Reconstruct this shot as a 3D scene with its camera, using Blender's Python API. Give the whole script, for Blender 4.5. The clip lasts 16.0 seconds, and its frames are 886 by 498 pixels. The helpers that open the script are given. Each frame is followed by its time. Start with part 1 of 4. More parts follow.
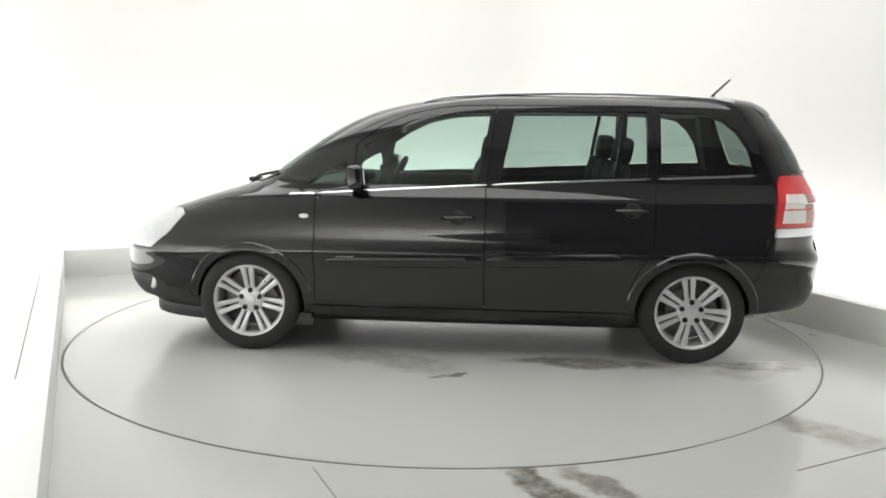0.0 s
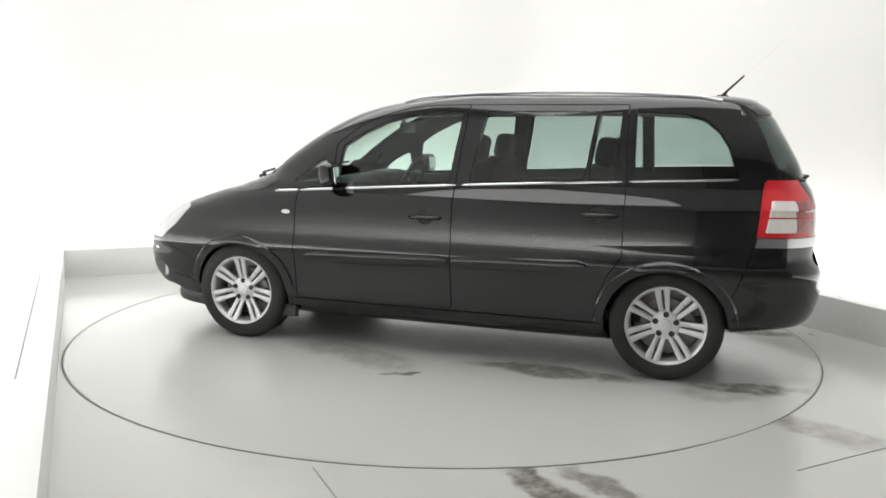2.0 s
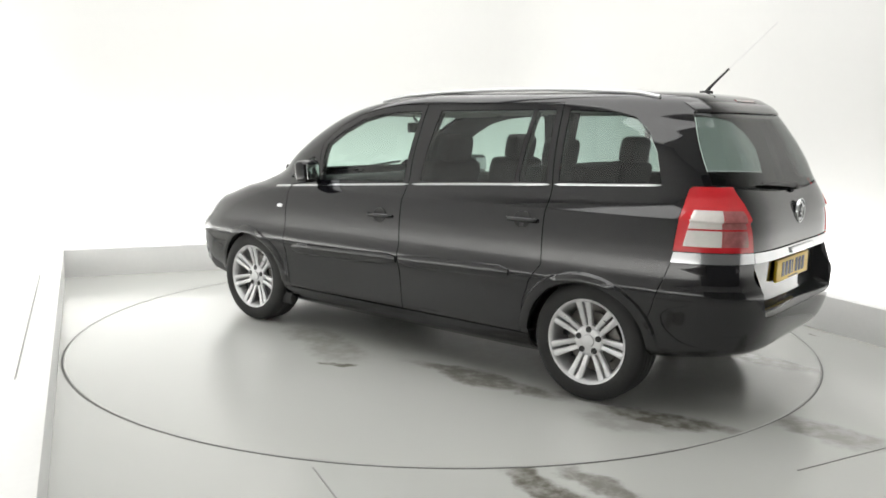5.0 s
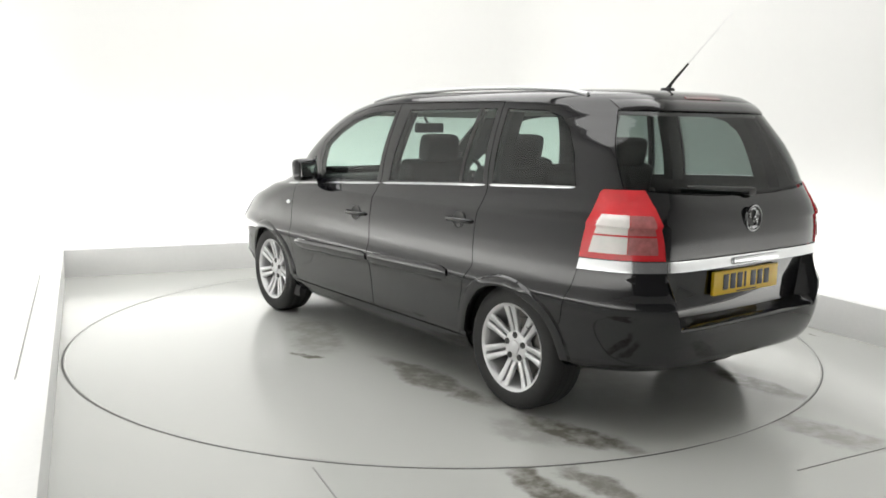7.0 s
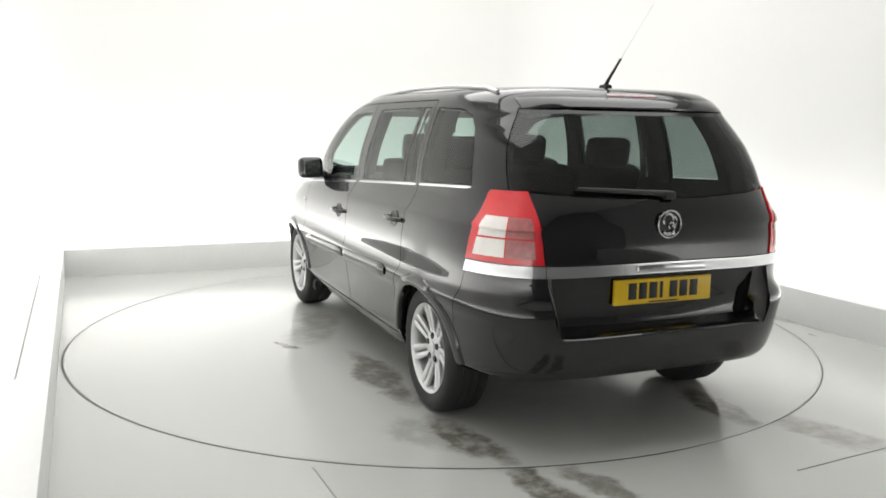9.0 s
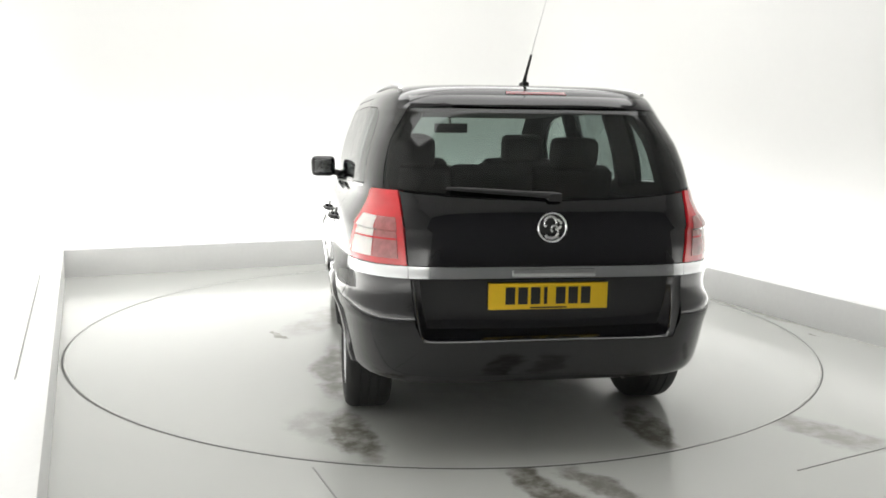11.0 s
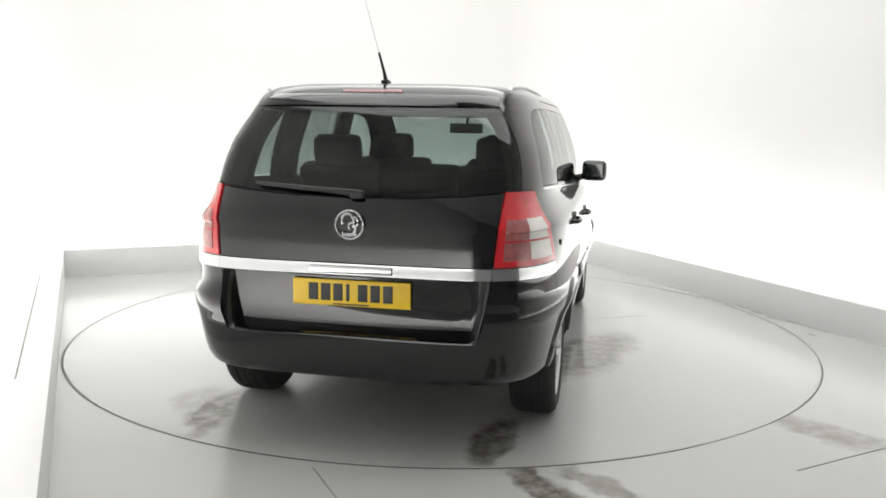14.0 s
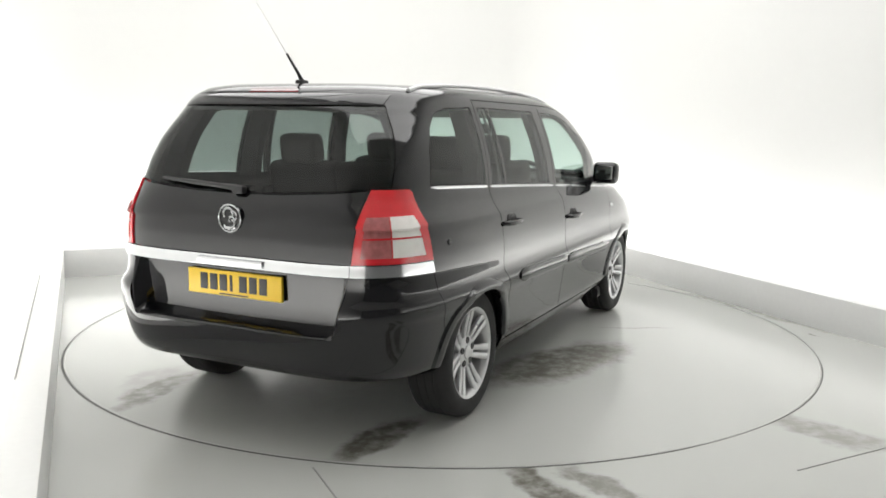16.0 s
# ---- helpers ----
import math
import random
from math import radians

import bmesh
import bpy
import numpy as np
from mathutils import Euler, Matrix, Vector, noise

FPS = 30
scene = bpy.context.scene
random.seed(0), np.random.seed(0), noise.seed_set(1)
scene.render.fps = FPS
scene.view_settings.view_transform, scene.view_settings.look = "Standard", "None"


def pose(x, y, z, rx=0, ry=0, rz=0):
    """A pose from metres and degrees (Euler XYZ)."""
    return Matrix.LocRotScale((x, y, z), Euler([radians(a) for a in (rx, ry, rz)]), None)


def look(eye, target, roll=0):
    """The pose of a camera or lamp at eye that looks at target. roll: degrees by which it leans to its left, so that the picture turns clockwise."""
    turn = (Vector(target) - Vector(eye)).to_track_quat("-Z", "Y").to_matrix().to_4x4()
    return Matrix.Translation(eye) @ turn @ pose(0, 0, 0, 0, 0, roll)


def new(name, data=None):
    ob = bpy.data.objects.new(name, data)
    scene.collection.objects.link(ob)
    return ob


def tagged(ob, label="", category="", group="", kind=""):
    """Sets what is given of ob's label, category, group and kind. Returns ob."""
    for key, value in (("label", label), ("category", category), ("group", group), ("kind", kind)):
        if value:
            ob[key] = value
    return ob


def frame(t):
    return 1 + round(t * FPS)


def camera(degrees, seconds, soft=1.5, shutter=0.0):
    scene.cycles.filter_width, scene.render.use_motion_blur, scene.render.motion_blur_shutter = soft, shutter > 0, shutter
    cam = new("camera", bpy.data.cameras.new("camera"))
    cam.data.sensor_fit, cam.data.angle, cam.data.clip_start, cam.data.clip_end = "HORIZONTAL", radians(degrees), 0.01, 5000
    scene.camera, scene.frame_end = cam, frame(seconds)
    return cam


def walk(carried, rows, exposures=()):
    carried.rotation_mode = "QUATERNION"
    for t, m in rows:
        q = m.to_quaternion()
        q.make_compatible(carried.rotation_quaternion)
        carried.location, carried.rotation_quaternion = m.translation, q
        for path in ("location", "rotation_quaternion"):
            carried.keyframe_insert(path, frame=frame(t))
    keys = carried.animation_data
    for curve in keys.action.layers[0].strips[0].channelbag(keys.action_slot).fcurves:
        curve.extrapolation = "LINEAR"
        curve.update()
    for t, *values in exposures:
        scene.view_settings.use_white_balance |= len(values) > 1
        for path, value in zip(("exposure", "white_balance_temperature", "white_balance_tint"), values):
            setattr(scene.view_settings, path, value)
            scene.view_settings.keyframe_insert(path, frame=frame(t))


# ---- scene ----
# A black people carrier turns on a round turntable in a white photo studio.
cam = camera(55.53, 16.0, soft=1.7)
EYE = (0.0, -5.7753, 1.4287)
PAN, TILT, LEAN = radians(-0.0774), radians(8.594), 0.84
AIM = (EYE[0] + math.sin(PAN) * math.cos(TILT), EYE[1] + math.cos(PAN) * math.cos(TILT), EYE[2] - math.sin(TILT))
walk(cam, [(0.0, look(EYE, AIM, LEAN)), (16.0, look(EYE, AIM, LEAN))], exposures=[(0.0, 0.0), (16.0, 0.0)])

# the turntable's heading and the car's place on it
HEADING, SPEED = 176.24, -7.011
CAR_OFF = Vector((-0.1932, -0.0844, 0.0))

# ---------------------------------------------------------------- light
# the room is square to ROOM degrees; u runs along the back wall, v away from the camera side
ROOM = 23.4
LEFT_U, RIGHT_U, BACK_V = -2.466, 2.51, 2.825
FRONT_V = -7.2
KERB_H, KERB_T, TROUGH = 0.25, 0.145, 0.70
WALL_H = 4.6


def room(u, v, z=0.0):
    a = radians(ROOM)
    return Vector((u * math.cos(a) - v * math.sin(a), u * math.sin(a) + v * math.cos(a), z))


world = bpy.data.worlds.new("studio_world")
world.use_nodes = True
world.node_tree.nodes["Background"].inputs[0].default_value = (0.9, 0.95, 1.0, 1)
world.node_tree.nodes["Background"].inputs[1].default_value = 0.02
scene.world = world


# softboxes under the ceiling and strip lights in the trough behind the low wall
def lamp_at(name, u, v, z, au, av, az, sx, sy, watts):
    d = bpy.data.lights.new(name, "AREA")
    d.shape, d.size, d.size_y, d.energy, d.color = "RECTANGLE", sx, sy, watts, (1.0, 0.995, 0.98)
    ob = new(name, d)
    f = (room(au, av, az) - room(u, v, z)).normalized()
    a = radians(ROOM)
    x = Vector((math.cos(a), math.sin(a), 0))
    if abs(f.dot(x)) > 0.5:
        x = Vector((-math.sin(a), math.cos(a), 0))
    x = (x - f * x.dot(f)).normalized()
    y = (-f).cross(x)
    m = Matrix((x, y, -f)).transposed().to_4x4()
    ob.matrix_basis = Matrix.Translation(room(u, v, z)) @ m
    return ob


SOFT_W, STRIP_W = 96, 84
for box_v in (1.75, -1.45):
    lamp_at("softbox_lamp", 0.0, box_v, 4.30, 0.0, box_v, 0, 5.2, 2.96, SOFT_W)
MID = (LEFT_U + RIGHT_U) / 2
lamp_at("strip_lamp", MID, BACK_V + 0.30, 0.08, MID, BACK_V + 0.70, 0.28, RIGHT_U - LEFT_U + 0.6, 0.12, STRIP_W)
lamp_at("strip_lamp", RIGHT_U + 0.30, -2.0, 0.08, RIGHT_U + 0.70, -2.0, 0.28, 9.6, 0.12, STRIP_W * 0.95)
lamp_at("strip_lamp", LEFT_U - 0.30, -2.0, 0.08, LEFT_U - 0.70, -2.0, 0.28, 9.6, 0.12, STRIP_W * 1.5)


# ---------------------------------------------------------------- materials
def mat(name, colour, rough=0.5, metal=0.0, coat=0.0, vary=0.0, vary_scale=3.0, bump=0.0, bump_scale=60.0, emit=None, spec=0.5, fine=0.0):
    m = bpy.data.materials.new(name)
    m.use_nodes = True
    n, l = m.node_tree.nodes, m.node_tree.links
    b = n["Principled BSDF"]
    b.inputs["Base Color"].default_value = (*colour, 1)
    b.inputs["Roughness"].default_value = rough
    b.inputs["Metallic"].default_value = metal
    b.inputs["Coat Weight"].default_value = coat
    b.inputs["Coat Roughness"].default_value = 0.03
    b.inputs["Coat IOR"].default_value = 1.6
    b.inputs["Specular IOR Level"].default_value = spec
    tc = n.new("ShaderNodeTexCoord")
    if vary or fine:
        mix = n.new("ShaderNodeMix"); mix.data_type = "RGBA"; mix.blend_type = "MULTIPLY"
        mix.inputs[0].default_value = 1.0
        mix.inputs[6].default_value = (*colour, 1)
        t1 = n.new("ShaderNodeTexNoise"); t1.inputs["Scale"].default_value = vary_scale; t1.inputs["Detail"].default_value = 5
        t2 = n.new("ShaderNodeTexNoise"); t2.inputs["Scale"].default_value = vary_scale * 23; t2.inputs["Detail"].default_value = 3
        l.new(tc.outputs["Object"], t1.inputs["Vector"]); l.new(tc.outputs["Object"], t2.inputs["Vector"])
        r1 = n.new("ShaderNodeMapRange"); r1.inputs["To Min"].default_value = 1 - vary; r1.inputs["To Max"].default_value = 1 + vary
        r2 = n.new("ShaderNodeMapRange"); r2.inputs["To Min"].default_value = 1 - fine; r2.inputs["To Max"].default_value = 1 + fine
        l.new(t1.outputs["Fac"], r1.inputs["Value"]); l.new(t2.outputs["Fac"], r2.inputs["Value"])
        mu = n.new("ShaderNodeMath"); mu.operation = "MULTIPLY"
        l.new(r1.outputs[0], mu.inputs[0]); l.new(r2.outputs[0], mu.inputs[1])
        l.new(mu.outputs[0], mix.inputs[7])
        l.new(mix.outputs[2], b.inputs["Base Color"])
        rr = n.new("ShaderNodeMapRange"); rr.inputs["To Min"].default_value = max(0.02, rough * 0.75); rr.inputs["To Max"].default_value = min(1, rough * 1.3)
        l.new(t1.outputs["Fac"], rr.inputs["Value"]); l.new(rr.outputs[0], b.inputs["Roughness"])
    if bump:
        bp = n.new("ShaderNodeBump"); bp.inputs["Strength"].default_value = bump; bp.inputs["Distance"].default_value = 0.002
        tb = n.new("ShaderNodeTexNoise"); tb.inputs["Scale"].default_value = bump_scale; tb.inputs["Detail"].default_value = 4
        l.new(tc.outputs["Object"], tb.inputs["Vector"]); l.new(tb.outputs["Fac"], bp.inputs["Height"])
        l.new(bp.outputs["Normal"], b.inputs["Normal"])
    if emit:
        b.inputs["Emission Color"].default_value = (*emit[0], 1); b.inputs["Emission Strength"].default_value = emit[1]
    return m


def glass(name, tint, gloss=0.065, dirt=0.015):
    m = bpy.data.materials.new(name)
    m.use_nodes = True
    n, l = m.node_tree.nodes, m.node_tree.links
    n.remove(n["Principled BSDF"])
    out = n["Material Output"]
    tr = n.new("ShaderNodeBsdfTransparent"); tr.inputs[0].default_value = (*tint, 1)
    gl = n.new("ShaderNodeBsdfGlossy"); gl.inputs["Roughness"].default_value = 0.015
    df = n.new("ShaderNodeBsdfDiffuse"); df.inputs[0].default_value = (0.6, 0.62, 0.6, 1)
    lw = n.new("ShaderNodeLayerWeight"); lw.inputs[0].default_value = 0.5
    pw = n.new("ShaderNodeMath"); pw.operation = "POWER"; pw.inputs[1].default_value = 5.0
    l.new(lw.outputs["Facing"], pw.inputs[0])
    fr = n.new("ShaderNodeMapRange"); fr.inputs["To Min"].default_value = gloss; fr.inputs["To Max"].default_value = 1.0
    l.new(pw.outputs[0], fr.inputs["Value"])
    m1 = n.new("ShaderNodeMixShader"); m2 = n.new("ShaderNodeMixShader")
    tc = n.new("ShaderNodeTexCoord"); ns = n.new("ShaderNodeTexNoise"); ns.inputs["Scale"].default_value = 5; ns.inputs["Detail"].default_value = 4
    l.new(tc.outputs["Object"], ns.inputs["Vector"])
    mr = n.new("ShaderNodeMapRange"); mr.inputs["From Min"].default_value = 0.4; mr.inputs["From Max"].default_value = 0.8
    mr.inputs["To Min"].default_value = 0.0; mr.inputs["To Max"].default_value = dirt
    l.new(ns.outputs["Fac"], mr.inputs["Value"]); l.new(mr.outputs[0], m2.inputs[0])
    l.new(tr.outputs[0], m2.inputs[1]); l.new(df.outputs[0], m2.inputs[2])
    l.new(fr.outputs[0], m1.inputs[0]); l.new(m2.outputs[0], m1.inputs[1]); l.new(gl.outputs[0], m1.inputs[2])
    l.new(m1.outputs[0], out.inputs["Surface"])
    return m


PAINT = mat("black_paint", (0.003, 0.003, 0.0045), 0.35, 0.0, 1.0, spec=0.03)
PLASTIC = mat("black_plastic", (0.018, 0.018, 0.019), 0.5, vary=0.2, vary_scale=6, bump=0.15, bump_scale=400)
RUBBER = mat("tyre_rubber", (0.02, 0.02, 0.02), 0.75, vary=0.25, vary_scale=9, fine=0.2, bump=0.3, bump_scale=150)
ALLOY = mat("silver_alloy", (0.62, 0.62, 0.63), 0.3, 0.55, vary=0.08, vary_scale=8, fine=0.05)
STEEL = mat("brake_steel", (0.2, 0.19, 0.18), 0.45, 0.8, vary=0.3, vary_scale=15)
CHROME = mat("chrome", (0.62, 0.63, 0.64), 0.10, 1.0, vary=0.05, vary_scale=10)
SATIN = mat("satin_aluminium", (0.66, 0.66, 0.67), 0.38, 0.6, vary=0.05, vary_scale=10)
CABIN = mat("cabin_trim", (0.035, 0.035, 0.037), 0.85, vary=0.2, vary_scale=8, bump=0.2, bump_scale=300)
FABRIC = mat("seat_fabric", (0.022, 0.022, 0.024), 0.95, vary=0.25, vary_scale=12, fine=0.2, bump=0.4, bump_scale=500)
HEADLINER = mat("headliner", (0.3, 0.3, 0.29), 0.95, vary=0.06, vary_scale=10)
CLEAR = glass("clear_green_glass", (0.70, 0.81, 0.765))
PRIVACY = glass("tinted_glass", (0.54, 0.63, 0.60))
DARKGLASS = glass("dark_tinted_glass", (0.25, 0.285, 0.275), 0.05, 0.015)
RED = mat("red_lens", (0.66, 0.012, 0.022), 0.12, coat=1.0, vary=0.15, vary_scale=14, fine=0.15)
DIM_RED = mat("dim_red_lens", (0.20, 0.008, 0.012), 0.2, coat=1.0, vary=0.15, vary_scale=14)
WHITE_LENS = mat("clear_lens", (0.80, 0.76, 0.73), 0.15, coat=1.0, vary=0.12, vary_scale=25, fine=0.15)
SMOKE_LENS = mat("smoked_lens", (0.40, 0.12, 0.12), 0.15, coat=1.0, vary=0.5, vary_scale=38, fine=0.2)
HEAD_LENS = mat("headlight_lens", (0.58, 0.59, 0.60), 0.12, 0.2, coat=1.0, vary=0.1, vary_scale=20)
YELLOW = mat("yellow_plate", (0.80, 0.52, 0.012), 0.35, vary=0.05, vary_scale=20)
INK = mat("plate_ink", (0.012, 0.012, 0.012), 0.4)
WALLPAINT = mat("white_wall_paint", (0.68, 0.68, 0.665), 0.7, vary=0.02, vary_scale=0.7, fine=0.01, bump=0.08, bump_scale=30)
KERBPAINT = mat("grey_white_paint", (0.72, 0.72, 0.71), 0.45, vary=0.05, vary_scale=1.3, fine=0.03, bump=0.1, bump_scale=40)
FRONTWALL = mat("grey_wall", (0.19, 0.19, 0.19), 0.8, vary=0.04, vary_scale=1.0, fine=0.02)
EDGE = mat("joint_and_edge_line", (0.22, 0.22, 0.21), 0.5, vary=0.5, vary_scale=2.5, fine=0.2)
GAP_LINE = mat("gap_line_dark", (0.07, 0.07, 0.065), 0.5, vary=0.5, vary_scale=2.5, fine=0.2)
RING = mat("painted_edge", (0.36, 0.365, 0.35), 0.3, vary=0.2, vary_scale=3, fine=0.1)
PIT = mat("pit_steel", (0.03, 0.03, 0.03), 0.6, vary=0.2)
DIFFUSER = mat("softbox_diffuser", (0.9, 0.9, 0.9), 0.6, emit=((1, 0.99, 0.97), 0.5))


def floor_mat(name, stains, base=(0.475, 0.482, 0.46)):
    """Painted wet concrete. stains: (x, y, turn, half length, half width, strength)."""
    m = bpy.data.materials.new(name)
    m.use_nodes = True
    n, l = m.node_tree.nodes, m.node_tree.links
    b = n["Principled BSDF"]
    tc = n.new("ShaderNodeTexCoord")

    def noise_node(scale, detail, rough=0.55, vec=None):
        t = n.new("ShaderNodeTexNoise"); t.inputs["Scale"].default_value = scale; t.inputs["Detail"].default_value = detail; t.inputs["Roughness"].default_value = rough
        l.new(vec or tc.outputs["Object"], t.inputs["Vector"])
        return t

    def rng(sock, a, c, lo, hi, smooth=True):
        r = n.new("ShaderNodeMapRange")
        r.interpolation_type = "SMOOTHSTEP" if smooth else "LINEAR"
        r.inputs["From Min"].default_value, r.inputs["From Max"].default_value = a, c
        r.inputs["To Min"].default_value, r.inputs["To Max"].default_value = lo, hi
        l.new(sock, r.inputs["Value"])
        return r.outputs[0]

    def op(kind, a, c):
        o = n.new("ShaderNodeMath"); o.operation = kind
        for i, s in enumerate((a, c)):
            if isinstance(s, (int, float)):
                o.inputs[i].default_value = s
            else:
                l.new(s, o.inputs[i])
        return o.outputs[0]

    warp = noise_node(3.5, 5, 0.6)
    wv = n.new("ShaderNodeVectorMath"); wv.operation = "SCALE"; wv.inputs["Scale"].default_value = 0.35
    l.new(warp.outputs["Color"], wv.inputs[0])
    wp = n.new("ShaderNodeVectorMath"); wp.operation = "ADD"
    l.new(tc.outputs["Object"], wp.inputs[0]); l.new(wv.outputs[0], wp.inputs[1])
    blot = noise_node(9.0, 6, 0.65)
    total = None
    for x, y, turn, a, w, k in stains:
        mp = n.new("ShaderNodeMapping"); mp.vector_type = "TEXTURE"
        mp.inputs["Location"].default_value = (x + 0.175, y + 0.175, 0)
        mp.inputs["Rotation"].default_value = (0, 0, radians(turn))
        mp.inputs["Scale"].default_value = (a, w, 1)
        l.new(wp.outputs[0], mp.inputs["Vector"])
        fl = n.new("ShaderNodeVectorMath"); fl.operation = "MULTIPLY"; fl.inputs[1].default_value = (1, 1, 0)
        l.new(mp.outputs[0], fl.inputs[0])
        ln = n.new("ShaderNodeVectorMath"); ln.operation = "LENGTH"
        l.new(fl.outputs[0], ln.inputs[0])
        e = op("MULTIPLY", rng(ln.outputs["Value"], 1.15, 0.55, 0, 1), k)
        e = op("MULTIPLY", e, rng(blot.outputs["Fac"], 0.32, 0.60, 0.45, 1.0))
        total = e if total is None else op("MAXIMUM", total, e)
    big = noise_node(0.45, 1)
    mix = n.new("ShaderNodeMix"); mix.data_type = "RGBA"
    mix.inputs[6].default_value = (*[k * 0.95 for k in base], 1)
    mix.inputs[7].default_value = (*[k * 1.05 for k in base], 1)
    l.new(big.outputs["Fac"], mix.inputs[0])
    last = mix.outputs[2]
    if total is not None:
        mx = n.new("ShaderNodeMix"); mx.data_type = "RGBA"
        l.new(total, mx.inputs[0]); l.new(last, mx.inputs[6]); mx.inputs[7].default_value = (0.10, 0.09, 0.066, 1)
        last = mx.outputs[2]
    l.new(last, b.inputs["Base Color"])
    ro = rng(big.outputs["Fac"], 0.2, 0.8, 0.14, 0.26, False)
    b.inputs["Specular IOR Level"].default_value = 0.5
    if total is not None:
        ro = op("MULTIPLY", ro, rng(total, 0.0, 0.7, 1.0, 0.55))
    l.new(ro, b.inputs["Roughness"])
    return m


TABLE_STAINS = [(-0.12, 1.11, 15, 0.10, 0.035, 0.8), (-1.98, 0.73, 8, 0.36, 0.12, 0.85), (-0.95, 0.80, 0, 0.60, 0.11, 0.7), (-2.0, -0.67, -6, 0.36, 0.12, 0.85),
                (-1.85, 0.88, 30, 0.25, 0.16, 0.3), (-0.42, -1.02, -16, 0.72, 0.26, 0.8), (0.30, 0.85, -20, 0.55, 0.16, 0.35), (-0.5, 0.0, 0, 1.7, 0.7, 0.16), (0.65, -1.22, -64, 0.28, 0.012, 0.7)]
FLOOR_STAINS = [(0.42, -2.66, -58, 0.30, 0.10, 0.9), (0.66, -2.62, -60, 0.26, 0.09, 0.7), (1.82, -1.93, -50, 0.36, 0.15, 0.55), (2.5, 0.55, -66, 0.95, 0.05, 0.4), (2.58, -0.06, -60, 0.05, 0.02, 0.9)]
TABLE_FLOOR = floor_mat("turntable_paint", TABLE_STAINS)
ROOM_FLOOR = floor_mat("floor_paint", FLOOR_STAINS)


# ---------------------------------------------------------------- mesh helpers
def mesh_of(name, bm, material, smooth=True):
    me = bpy.data.meshes.new(name)
    bm.to_mesh(me)
    bm.free()
    me.materials.append(material)
    if smooth:
        me.shade_smooth()
        me.set_sharp_from_angle(angle=radians(38))
    return me


def part(name, bm, material, parent, label="", smooth=True):
    ob = new(name, mesh_of(name, bm, material, smooth))
    ob.parent = parent
    if label:
        tagged(ob, label)
    return ob


def boxed(bm, centre, size, bevel=0.0, m=None, seg=2):
    r = bmesh.ops.create_cube(bm, size=1.0)
    vs = r["verts"]
    bmesh.ops.scale(bm, verts=vs, vec=size)
    if bevel:
        es = list({e for v in vs for e in v.link_edges})
        r = bmesh.ops.bevel(bm, geom=es, offset=bevel, segments=seg, affect="EDGES", profile=0.6)
        vs = list({v for f in r["faces"] for v in f.verts} | {v for v in vs if v.is_valid})
    if m is not None:
        bmesh.ops.transform(bm, matrix=m, verts=vs)
    bmesh.ops.translate(bm, verts=vs, vec=centre)
    return vs


def tube(bm, pts, radius, seg=8, caps=True, radii=None):
    pts = [Vector(p) for p in pts]
    rings = []
    up = Vector((0, 0, 1))
    for i, p in enumerate(pts):
        d = (pts[min(i + 1, len(pts) - 1)] - pts[max(i - 1, 0)]).normalized()
        s = d.cross(up)
        if s.length < 0.05:
            s = d.cross(Vector((1, 0, 0)))
        s.normalize()
        q = s.cross(d)
        r = radii[i] if radii else radius
        rings.append([bm.verts.new(p + (s * math.cos(a) + q * math.sin(a)) * r) for a in (2 * math.pi * k / seg for k in range(seg))])
    for a, c in zip(rings, rings[1:]):
        for k in range(seg):
            bm.faces.new((a[k], a[(k + 1) % seg], c[(k + 1) % seg], c[k]))
    if caps:
        bm.faces.new(rings[0][::-1]); bm.faces.new(rings[-1])
    bmesh.ops.recalc_face_normals(bm, faces=bm.faces[:])


def lathe(bm, profile, seg=48, closed=False):
    """profile: (radius, y) pairs turned round the y axis."""
    rings = []
    for k in range(seg):
        a = 2 * math.pi * k / seg
        rings.append([bm.verts.new((r * math.cos(a), y, r * math.sin(a))) for r, y in profile])
    n = len(profile)
    for k in range(seg):
        a, c = rings[k], rings[(k + 1) % seg]
        for i in range(n if closed else n - 1):
            j = (i + 1) % n
            bm.faces.new((a[i], a[j], c[j], c[i]))
    bmesh.ops.recalc_face_normals(bm, faces=bm.faces[:])


def prism(bm, outline, depth, m, bevel=0.0):
    """outline in local x, y, extruded along local z by depth."""
    vs = [bm.verts.new((x, y, 0)) for x, y in outline]
    f = bm.faces.new(vs)
    r = bmesh.ops.extrude_face_region(bm, geom=[f])
    top = [g for g in r["geom"] if isinstance(g, bmesh.types.BMVert)]
    bmesh.ops.translate(bm, verts=top, vec=(0, 0, depth))
    allv = vs + top
    if bevel:
        es = [e for e in {e for v in top for e in v.link_edges} if e.verts[0] in top and e.verts[1] in top]
        r = bmesh.ops.bevel(bm, geom=es, offset=bevel, segments=2, affect="EDGES", profile=0.6)
        allv = list({v for v in allv if v.is_valid} | {v for ff in r["faces"] for v in ff.verts})
    bmesh.ops.transform(bm, matrix=m, verts=allv)
    bmesh.ops.recalc_face_normals(bm, faces=bm.faces[:])


